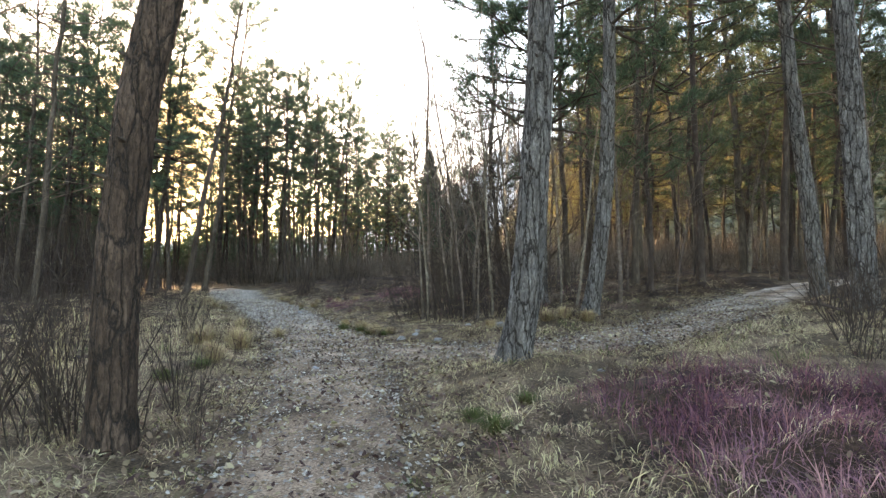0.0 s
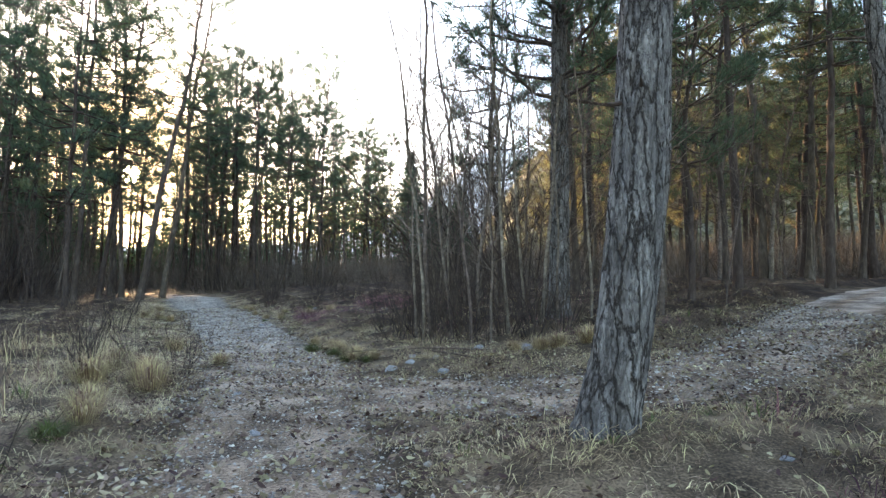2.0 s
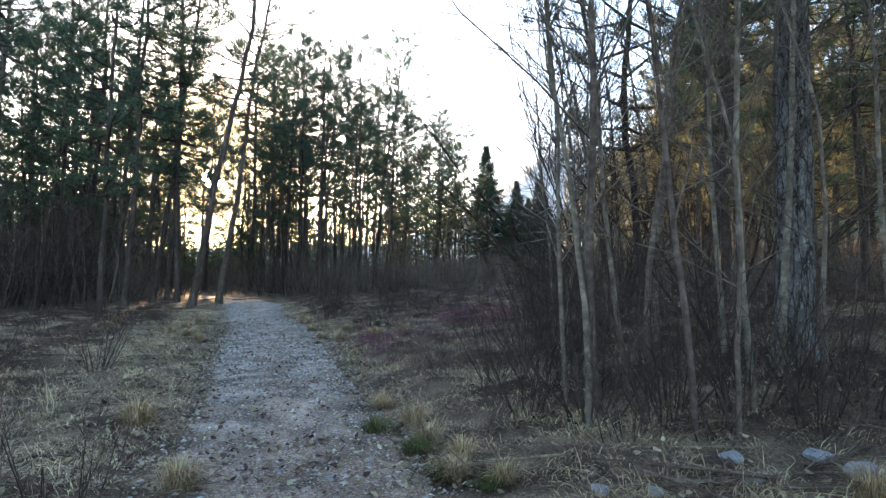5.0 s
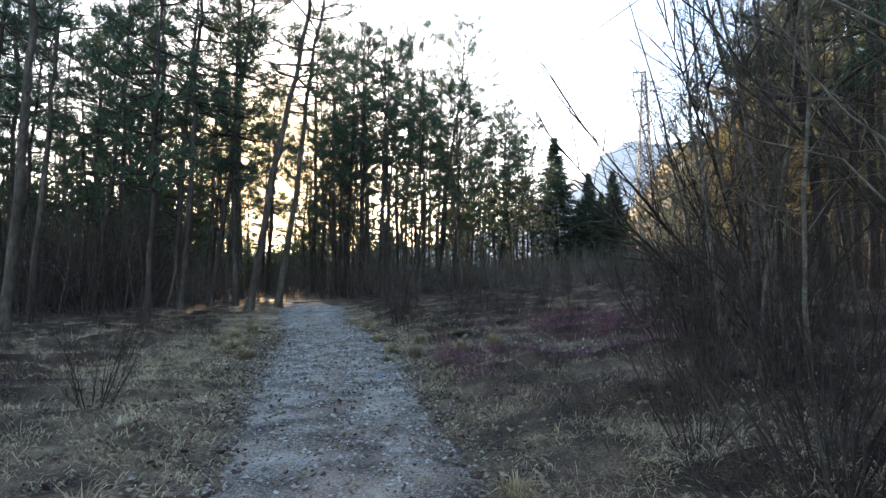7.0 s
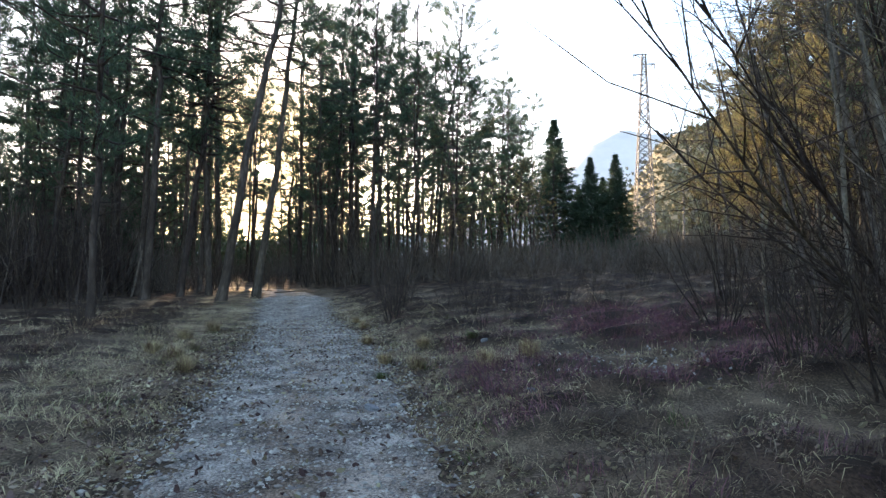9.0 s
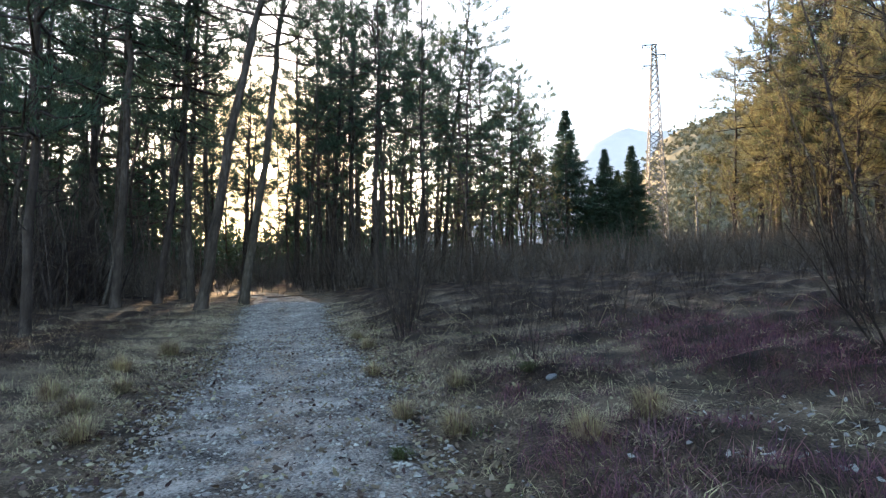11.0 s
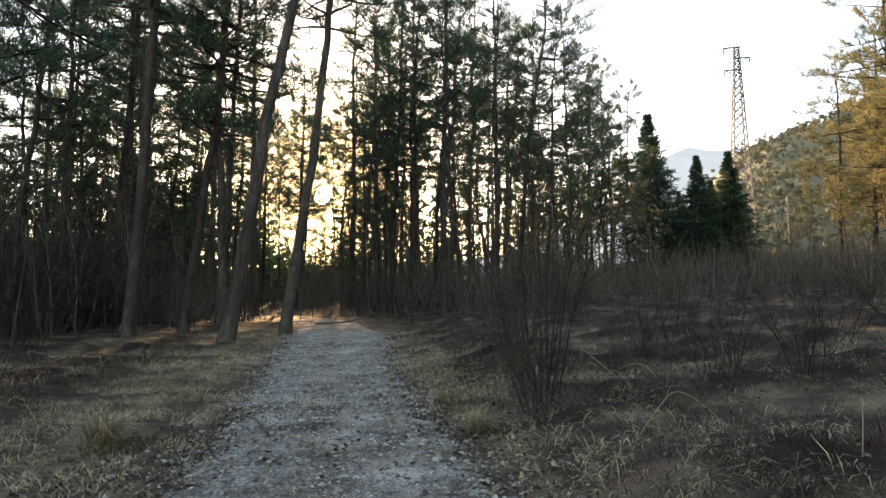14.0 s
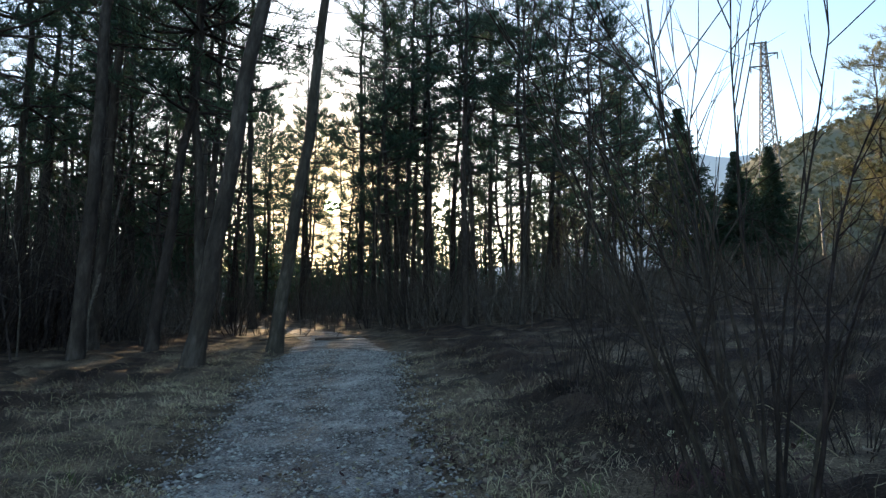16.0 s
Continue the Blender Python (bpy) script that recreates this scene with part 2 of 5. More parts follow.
# ---- mesh helpers ----


class Geo:
    """Collects vertices and faces as arrays."""

    def __init__(self):
        self.v, self.q, self.t, self.n = [], [], [], 0

    def add(self, v, quads=None, tris=None):
        v = np.asarray(v, float).reshape(-1, 3)
        if quads is not None and len(quads):
            self.q.append(np.asarray(quads, int).reshape(-1, 4) + self.n)
        if tris is not None and len(tris):
            self.t.append(np.asarray(tris, int).reshape(-1, 3) + self.n)
        self.v.append(v)
        self.n += len(v)

    def mesh(self, name, material, smooth=True):
        v = np.concatenate(self.v) if self.v else np.zeros((0, 3))
        q = np.concatenate(self.q) if self.q else np.zeros((0, 4), int)
        t = np.concatenate(self.t) if self.t else np.zeros((0, 3), int)
        me = bpy.data.meshes.new(name)
        me.vertices.add(len(v))
        me.vertices.foreach_set("co", v.ravel())
        me.loops.add(q.size + t.size)
        me.loops.foreach_set("vertex_index", np.concatenate([q.ravel(), t.ravel()]).astype(np.int32))
        me.polygons.add(len(q) + len(t))
        start = np.concatenate([np.arange(len(q)) * 4, q.size + np.arange(len(t)) * 3]).astype(np.int32)
        me.polygons.foreach_set("loop_start", start)
        me.polygons.foreach_set("use_smooth", np.full(len(q) + len(t), smooth))
        me.update(calc_edges=True)
        me.materials.append(material)
        return me


def part(name, geo, material, parent, label="", smooth=True):
    ob = new(name, geo.mesh(name, material, smooth))
    ob.parent = parent
    return tagged(ob, label)


def tube(geo, pts, radii, sides=6, relief=None):
    """A tapering round bar along pts."""
    pts = np.asarray(pts, float)
    radii = np.asarray(radii, float)
    n = len(pts)
    tang = np.gradient(pts, axis=0)
    tang /= np.linalg.norm(tang, axis=1)[:, None] + 1e-9
    ref = np.array([1.0, 0, 0]) if abs(tang[0][0]) < 0.8 else np.array([0, 1.0, 0])
    u = np.cross(tang, ref)
    u /= np.linalg.norm(u, axis=1)[:, None] + 1e-9
    w = np.cross(tang, u)
    a = np.linspace(0, 2 * np.pi, sides, endpoint=False)
    r = np.repeat(radii[:, None], sides, 1)
    if relief is not None:
        r = r + relief(np.repeat(a[None], n, 0), np.linspace(0, 1, n)[:, None].repeat(sides, 1), r)
    v = pts[:, None] + r[..., None] * (np.cos(a)[None, :, None] * u[:, None] + np.sin(a)[None, :, None] * w[:, None])
    i, j = np.meshgrid(np.arange(n - 1), np.arange(sides), indexing="ij")
    k = (j + 1) % sides
    quads = np.stack([i * sides + j, i * sides + k, (i + 1) * sides + k, (i + 1) * sides + j], -1).reshape(-1, 4)
    geo.add(v.reshape(-1, 3), quads)


def tufts(geo, pos, out, rng, count, length, width, spread=0.9):
    """Bunches of narrow needles that radiate from pos along out."""
    pos, out = np.repeat(np.asarray(pos), count, 0), np.repeat(np.asarray(out), count, 0)
    d = out + rng.normal(0, spread, out.shape)
    d /= np.linalg.norm(d, axis=1)[:, None] + 1e-9
    s = np.cross(d, rng.normal(0, 1, d.shape))
    s /= np.linalg.norm(s, axis=1)[:, None] + 1e-9
    ln = length * rng.uniform(0.6, 1.3, (len(d), 1))
    w = width * rng.uniform(0.7, 1.3, (len(d), 1))
    base = pos + rng.normal(0, length * 0.25, pos.shape)
    v = np.stack([base - s * w, base + s * w, base + d * ln], 1).reshape(-1, 3)
    geo.add(v, tris=np.arange(len(v)).reshape(-1, 3))


def wander(rng, start, direction, length, steps, bend, rise=0.0):
    p, d = np.array(start, float), np.array(direction, float)
    d /= np.linalg.norm(d)
    pts = [p.copy()]
    for _ in range(steps):
        d = d + rng.normal(0, bend, 3) + np.array([0, 0, rise])
        d /= np.linalg.norm(d)
        p = p + d * length / steps
        pts.append(p.copy())
    return np.array(pts)


def along(pts, f):
    x = f * (len(pts) - 1)
    i = min(int(x), len(pts) - 2)
    return pts[i] + (pts[i + 1] - pts[i]) * (x - i), pts[i + 1] - pts[i]


# ---- lie of the land ----
PATH = np.array([(0.2, -12), (-0.3, -3), (-0.9, 2), (-1.95, 6.4), (-3.0, 9.5), (-4.2, 12.7), (-5.9, 16), (-7.6, 19), (-9.6, 23), (-11.5, 26.3), (-13.4, 29.4), (-15.7, 33), (-18.6, 38), (-22.5, 44), (-29, 51), (-40, 58)], float)
PATH_HALF = np.array([0.7, 0.7, 0.65, 0.75, 0.9, 1.05, 1.0, 1.1, 1.25, 1.2, 1.1, 1.2, 1.3, 1.2, 1.0, 1.0])
FORK = np.array([(-3.4, 10.3), (-1.4, 10.35), (0.4, 10.1), (1.9, 10.7), (3.5, 12.3), (5.4, 14.7), (8.2, 18.2), (13, 23), (22, 29), (34, 35)], float)
FORK_HALF = np.array([0.9, 0.95, 0.95, 0.95, 0.95, 0.95, 0.9, 0.9, 0.9, 0.9])


def to_line(x, y, line, half):
    """Distance to a polyline, side (positive to its right) and half width there."""
    x, y = np.asarray(x, float), np.asarray(y, float)
    best, side, hw = np.full(x.shape, 1e9), np.zeros(x.shape), np.zeros(x.shape)
    for (ax, ay), (bx, by), ha, hb in zip(line[:-1], line[1:], half[:-1], half[1:]):
        dx, dy = bx - ax, by - ay
        f = np.clip(((x - ax) * dx + (y - ay) * dy) / (dx * dx + dy * dy), 0, 1)
        px, py = x - ax - f * dx, y - ay - f * dy
        d = np.hypot(px, py)
        near = d < best
        best = np.where(near, d, best)
        side = np.where(near, np.sign(px * dy - py * dx), side)
        hw = np.where(near, ha + (hb - ha) * f, hw)
    return best, side, hw


def wave(x, y, s, seed=0.0):
    """Smooth unevenness between about -1 and 1 with features s metres across."""
    k = 2 * np.pi / s
    return (np.sin(k * (x * 0.83 + y * 0.41) + seed) + np.sin(k * (x * -0.37 + y * 0.97) * 1.31 + seed * 2.1 + 1)
            + np.sin(k * (x * 0.61 - y * 0.73) * 1.77 + seed * 0.7 + 2.3)) / 3


def smooth(a, b, x):
    f = np.clip((x - a) / (b - a), 0, 1)
    return f * f * (3 - 2 * f)


def heathy(x, y, s):
    """Where heather takes over from grass: patches away from the path."""
    right = smooth(1.6, 3.2, s) * smooth(13, 17, y) * smooth(-0.25, 0.15, wave(x, y, 4.2, 3) + 0.4 * wave(x, y, 1.4, 5))
    left = smooth(2.6, 4.5, -s) * smooth(6, 10, y) * smooth(-0.15, 0.2, wave(x, y, 3.6, 1) + 0.4 * wave(x, y, 1.2, 4))
    near = np.exp(-((x - 2.3) ** 2 / 1.4 + (y - 4.4) ** 2 / 4.0)) * 2.0
    return np.clip(right + left + near, 0, 1)


def mauve(x, y):
    """Where the heath is in flower."""
    f = 1.7 * np.exp(-((x + 4.1) / 2.5) ** 2 - ((y - 25.2) / 4.0) ** 2) + np.exp(-((x + 6.9) / 0.8) ** 2 - ((y - 21.2) / 0.9) ** 2) + 2 * np.exp(-((x - 2.4) ** 2 / 1.6 + (y - 4.4) ** 2 / 4.5))
    return np.clip(f + 0.35 * wave(x, y, 1.7, 2) - 0.1, 0, 1)


def height(x, y):
    x, y = np.asarray(x, float), np.asarray(y, float)
    d, side, hw = to_line(x, y, PATH, PATH_HALF)
    d2, _, hw2 = to_line(x, y, FORK, FORK_HALF)
    s = d * side
    verge = smooth(0.0, 1.2, np.minimum(d - hw, d2 - hw2))
    z = 0.04 + 0.056 * np.clip(s - 2.6, 0, 14) + 0.012 * np.clip(-s - 4, 0, 25)
    z = z + verge * (0.12 + 0.07 * wave(x, y, 3.1) + 0.035 * wave(x, y, 0.9, 2)) + 0.025 * wave(x, y, 5, 1)
    z = z + heathy(x, y, s) * verge * (0.1 + 0.1 * wave(x, y, 1.1, 7))
    z = z + 0.12 * np.exp(-((x - 0.25) ** 2 + (y - 7.75) ** 2) / 0.9)
    z = z + 0.28 * smooth(31, 38, y) * np.exp(-d / 9)
    z = z + 0.05 * np.clip(np.hypot(x + 8, y - 20) - 32, 0, 90) * smooth(-22, 0, x + 0.15 * (y - 40))
    return z


def on_ground(x, y, lift=0.0):
    return float(height(np.array([x]), np.array([y]))[0]) + lift


def gaps(a, b, fine, grow, far):
    """Grid lines: even between a and b, ever wider out to far."""
    mid = np.arange(a, b, fine)
    outer, s = [], fine
    while sum(outer) < far:
        s *= grow
        outer.append(s)
    o = np.cumsum(outer)
    return np.concatenate([(a - o)[::-1], mid, b + o])


gx, gy = gaps(-24, 14, 0.2, 1.16, 2600), gaps(-3, 46, 0.2, 1.16, 2600)
X, Y = np.meshgrid(gx, gy)
Z = height(X, Y)
g = Geo()
nx, ny = len(gx), len(gy)
i, j = np.meshgrid(np.arange(ny - 1), np.arange(nx - 1), indexing="ij")
g.add(np.stack([X, Y, Z], -1), np.stack([i * nx + j, i * nx + j + 1, (i + 1) * nx + j + 1, (i + 1) * nx + j], -1))
land = g.mesh("ground", M["soil"])
gd, gs, gw = to_line(X, Y, PATH, PATH_HALF)
land.attributes.new("heath", "FLOAT", "POINT").data.foreach_set("value", heathy(X, Y, gd * gs).ravel())
tagged(new("ground", land), "uneven forest ground of brown soil and litter", "ground", kind="structure")


def track(name, line, half, label):
    """A gravel track that lies on the ground, with a ragged edge."""
    dense, hw = [], []
    for a, b, ha, hb in zip(line[:-1], line[1:], half[:-1], half[1:]):
        n = max(2, int(np.hypot(*(b - a)) / 0.12))
        f = np.linspace(0, 1, n, endpoint=False)[:, None]
        dense.append(a + (b - a) * f)
        hw.append(ha + (hb - ha) * f[:, 0])
    p, h = np.concatenate(dense), np.concatenate(hw)
    for _ in range(40):
        p[1:-1] = (p[:-2] + p[1:-1] * 2 + p[2:]) / 4
    d = np.gradient(p, axis=0)
    d /= np.linalg.norm(d, axis=1)[:, None]
    r = np.stack([d[:, 1], -d[:, 0]], 1)
    across = np.linspace(-1, 1, 25)
    xs, ys = p[:, 0], p[:, 1]
    edge_l = h * (1.2 + 0.16 * wave(xs, ys, 1.1, 3) + 0.1 * wave(xs, ys, 0.37, 5))
    edge_r = h * (1.2 + 0.16 * wave(xs, ys, 1.3, 7) + 0.1 * wave(xs, ys, 0.41, 9))
    off = np.where(across[None] < 0, across[None] * edge_l[:, None], across[None] * edge_r[:, None])
    qx, qy = xs[:, None] + off * r[:, :1], ys[:, None] + off * r[:, 1:]
    qz = height(qx, qy) + 0.018 - 0.055 * np.abs(across[None]) ** 5 + 0.008 * wave(qx, qy, 0.33, 4)
    g = Geo()
    n, m = qx.shape
    i, j = np.meshgrid(np.arange(n - 1), np.arange(m - 1), indexing="ij")
    g.add(np.stack([qx, qy, qz], -1), np.stack([i * m + j, i * m + j + 1, (i + 1) * m + j + 1, (i + 1) * m + j], -1))
    me = g.mesh(name, M["gravel"])
    dirt = np.clip(1.1 - smooth(9, 20, qy) + 0.5 * np.abs(across[None]) ** 4 + 0.35 * wave(qx, qy, 2.3, 2) + 0.7 * np.exp(-((across[None] + 0.05 + 0.12 * wave(qx, qy, 3.1, 6)) / 0.16) ** 2) * smooth(13, 18, qy), 0, 1)
    me.attributes.new("dirt", "FLOAT", "POINT").data.foreach_set("value", np.ascontiguousarray(dirt).ravel())
    return tagged(new(name, me), label, "path", kind="structure")


track("path", PATH, PATH_HALF, "grey gravel footpath with scattered stones and leaves")
track("side_path", FORK, FORK_HALF, "stony side track that branches off the footpath")

# ---- sky backdrop: the sun itself, the hills ----
g = Geo()
rings = [(math.sin(a) * math.cos(b), math.sin(a) * math.sin(b), math.cos(a)) for a in np.linspace(0, np.pi, 13) for b in np.linspace(0, 2 * np.pi, 24, endpoint=False)]
g.add(np.array(rings) * 6.0, [(r * 24 + c, r * 24 + (c + 1) % 24, (r + 1) * 24 + (c + 1) % 24, (r + 1) * 24 + c) for r in range(12) for c in range(24)])
ob = new("sun_backdrop", g.mesh("sun_backdrop", glow))
ob.location = Vector((-8.9, 22.1, 1.5)) + SUN * 420
tagged(ob, "low golden evening sun behind the trees", "sun", kind="structure")


def ridge(name, material, label, profile, near, far, seed):
    """A long hill: profile gives bearing in degrees (from +y, positive to +x) and height of the crest."""
    b = np.radians(np.linspace(profile[0][0], profile[-1][0], 120))
    crest = np.interp(np.degrees(b), [p[0] for p in profile], [p[1] for p in profile])
    f = np.linspace(0, 1.5, 40)
    B, F = np.meshgrid(b, f)
    R = near + (far - near) * F
    x, y = R * np.sin(B), R * np.cos(B)
    up = np.where(F < 1, np.clip(F, 0, 1) ** 1.25, 1 - (F - 1) * 0.8)
    z = crest[None] * up * (1 + 0.05 * wave(x, y, far * 0.22, seed)) + 3 * wave(x, y, far * 0.06, seed + 1) * up - 2
    g = Geo()
    n, m = z.shape
    i, j = np.meshgrid(np.arange(n - 1), np.arange(m - 1), indexing="ij")
    g.add(np.stack([x, y, z], -1), np.stack([i * m + j, i * m + j + 1, (i + 1) * m + j + 1, (i + 1) * m + j], -1))
    return tagged(new(name, g.mesh(name, material)), label, "hill", kind="structure"), (B, R, z)


hill, (hb, hr, hz) = ridge("hill", M["hill"], "wooded hillside in brown and olive autumn colours",
    [(-6, 4), (-3, 14), (0, 42), (2.5, 74), (4.5, 100), (7, 114), (11, 128), (14, 136), (25, 148), (40, 152), (60, 150), (90, 120)], 150, 520, 1)
ridge("far_mountain", M["mountain"], "mountain far behind the trees, coloured pale for haze",
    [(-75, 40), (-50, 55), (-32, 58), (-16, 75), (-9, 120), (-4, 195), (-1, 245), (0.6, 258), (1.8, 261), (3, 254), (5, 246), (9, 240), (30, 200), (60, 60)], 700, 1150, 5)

rng = np.random.default_rng(11)
g = Geo()
sel = rng.integers(0, hz.shape[0] - 14, 15000), rng.integers(0, hz.shape[1], 15000)
cb, cr = hb[sel] + rng.normal(0, 0.012, 15000), hr[sel] + rng.uniform(-6, 6, 15000)
centre = np.stack([cr * np.sin(cb), cr * np.cos(cb), hz[sel] + 2.0], 1)
tufts(g, centre, np.tile([0, 0, 0.6], (15000, 1)), rng, 9, 2.0, 0.8, 1.0)
tagged(new("hillside_wood", g.mesh("hillside_wood", M["hillwood"])), "autumn wood that covers the hillside", "wood", kind="stuff")

# ---- trees ----


def crown_part(leaves, material, thing, *woods, wood="bark_far"):
    """The crown as one part: its boughs in bark, its needles or leaves in their own material."""
    for w in woods:
        for v, q in zip(w.v, w.q):
            leaves.q.append(q + leaves.n)
        leaves.v.extend(w.v)
        leaves.n += w.n
    me = leaves.mesh("crown", material)
    me.materials.append(M[wood])
    slot = np.zeros(len(me.polygons), np.int32)
    slot[:sum(len(q) for q in leaves.q)] = 1
    me.polygons.foreach_set("material_index", slot)
    ob = new("crown", me)
    ob.parent = thing
    return ob


def pine(h, r, crown_from, seed, reach=2.2, needles="needle", count=7, sides=10, gap=0.95):
    """A tall pine: trunk, dead lower branches, limbs, and bunches of needles."""
    rng = np.random.default_rng(seed)
    thing = new("pine_tree")
    n = 26
    f = np.linspace(0, 1, n)
    sway = np.cumsum(rng.normal(0, 0.05, (n, 2)), 0) * np.minimum(f * 4, 1)[:, None]
    pts = np.stack([sway[:, 0], sway[:, 1], f * h - 0.15], 1)
    rad = r * (1 - 0.8 * f ** 1.1) + r * 0.45 * np.exp(-f * h / 0.35)
    rad[-1] = 0.02
    t = Geo()
    tube(t, pts, rad, sides)
    part("trunk", t, M["bark_far"], thing)
    dead = Geo()
    z = h * 0.16
    while z < h * crown_from:
        p, _ = along(pts, z / h)
        a = rng.uniform(0, 6.28)
        q = wander(rng, p, (math.cos(a), math.sin(a), rng.uniform(-0.15, 0.35)), rng.uniform(0.3, 1.9), 2, 0.25)
        tube(dead, q, [0.022, 0.014, 0.004], 3)
        z += rng.uniform(0.2, 0.6)
    limbs, crown, spots, outs = Geo(), Geo(), [], []
    z = h * crown_from
    up = np.array([0, 0, 1.0])
    while z < h * 0.985:
        f = (z / h - crown_from) / (1 - crown_from)
        full = float(np.interp(f, [0, 0.3, 0.75, 1], [0.6, 1.0, 0.78, 0.28]))
        p, _ = along(pts, min(z / h, 0.99))
        turn = rng.uniform(0, 6.28)
        arms = int(rng.integers(2, 5))
        for k in range(arms):
            if rng.random() < 0.12:
                continue
            a = turn + (k + rng.uniform(-0.3, 0.3)) * 6.28 / arms
            ln = reach * 1.35 * full * rng.uniform(0.45, 1.2)
            q = wander(rng, p, (math.cos(a), math.sin(a), -0.12 + 0.8 * f * f + rng.normal(0, 0.1)), ln, 5, 0.16, 0.07)
            tube(limbs, q[[0, 2, 3, 5]], np.array([0.05, 0.034, 0.026, 0.014]) * (1.2 - 0.5 * f), 3)
            for m in range(int(3 + ln * 2.5)):
                w = rng.uniform(0.42, 1.0)
                b, d = along(q, w)
                d = d / np.linalg.norm(d)
                side = np.cross(d, up) * (1 if m % 2 else -1)
                tw = d * 0.8 + side * rng.uniform(0.3, 1.0) + up * rng.uniform(0.0, 0.35)
                e = wander(rng, b, tw, (0.3 + 0.22 * ln * (1.1 - w)) * rng.uniform(0.6, 1.3), 2, 0.15, 0.1)
                if m % 2 == 0:
                    tube(limbs, e, [0.015, 0.011, 0.007], 3)
                for v in (0.35, 0.7, 1.0):
                    o, g_ = along(e, v)
                    spots.append(o)
                    outs.append(g_ / np.linalg.norm(g_) * 0.7 + up * 0.5)
        z += gap * 0.72 * rng.uniform(0.6, 1.4)
    tufts(crown, spots, outs, rng, count, 0.32, 0.014, 0.6)
    crown_part(crown, M[needles], thing, limbs, dead)
    return thing


def spruce(h, seed):
    rng = np.random.default_rng(seed)
    thing = new("spruce_tree")
    t = Geo()
    tube(t, [(0, 0, -0.1), (0.02, 0, h * 0.5), (0, 0.02, h)], [h * 0.016, h * 0.01, 0.01], 8)
    part("trunk", t, M["bark_far"], thing)
    crown, limbs, spots, outs = Geo(), Geo(), [], []
    z = 0.3
    while z < h * 0.97:
        f = z / h
        for k in range(10 if f < 0.75 else 8):
            a = k * 0.628 + rng.uniform(-0.2, 0.2) + z * 3
            ln = (h * 0.33 * (1 - f) ** 1.1 + 0.02) * rng.uniform(0.6, 1.15)
            q = wander(rng, (0, 0, z), (math.cos(a), math.sin(a), -0.35 + 0.6 * f), ln, 3, 0.05, 0.07)
            tube(limbs, q[::3], [0.03, 0.006], 3)
            for w in np.linspace(0.2, 1, int(3 + ln * 3.4)):
                b, d = along(q, w)
                d = d / np.linalg.norm(d)
                side = np.cross(d, (0, 0, 1.0))
                for c in (-0.5, 0.5):
                    spots.append(b + side * c * (0.2 + 0.4 * ln * (1.05 - w)) * rng.uniform(0.3, 1.2))
                    outs.append(d + side * c + np.array([0, 0, -0.35]))
        z += 0.26 + 0.22 * (1 - f)
    top = sum(p[2] < h * 0.72 for p in spots)
    tufts(crown, spots[:top], outs[:top], rng, 5, 0.36, 0.038, 0.5)
    tufts(crown, spots[top:], outs[top:], rng, 6, 0.27, 0.036, 0.45)
    crown_part(crown, M["spruce"], thing, limbs)
    return thing


def sapling(h, r, seed, name="bare_sapling", branches=26, leafy=""):
    """A thin leafless young tree with fine twigs."""
    rng = np.random.default_rng(seed)
    thing = new(name)
    t, tw = Geo(), Geo()
    pts = wander(rng, (0, 0, -0.1), (rng.normal(0, 0.05), rng.normal(0, 0.05), 1), h, 14, 0.06, 0.03)
    tube(t, pts, r * (1 - 0.88 * np.linspace(0, 1, 15)), 7)
    spots, outs = [], []
    for _ in range(branches):
        s = rng.uniform(0.22, 0.97)
        b, d = along(pts, s)
        a = rng.uniform(0, 6.28)
        ln = h * 0.22 * (1.15 - s) * rng.uniform(0.6, 1.6)
        q = wander(rng, b, (math.cos(a), math.sin(a), rng.uniform(0.5, 1.6)), ln, 3, 0.2, 0.06)
        tube(tw, q, r * (1 - 0.8 * s) * np.array([0.42, 0.3, 0.2, 0.09]), 3)
        for _ in range(4):
            c, e = along(q, rng.uniform(0.25, 1))
            v = e / np.linalg.norm(e) + rng.normal(0, 0.55, 3)
            w = wander(rng, c, v, ln * rng.uniform(0.25, 0.5), 1, 0.15, 0.05)
            tube(tw, w, [0.005, 0.002], 3)
            spots.append(w[-1])
            outs.append(w[-1] - w[0])
    part("trunk", t, M["twig"], thing)
    c = Geo()
    if leafy:
        tufts(c, spots, outs, rng, 12, 0.16, 0.05, 1.5)
    crown_part(c, M[leafy or "twig"], thing, tw, wood="twig")
    return thing


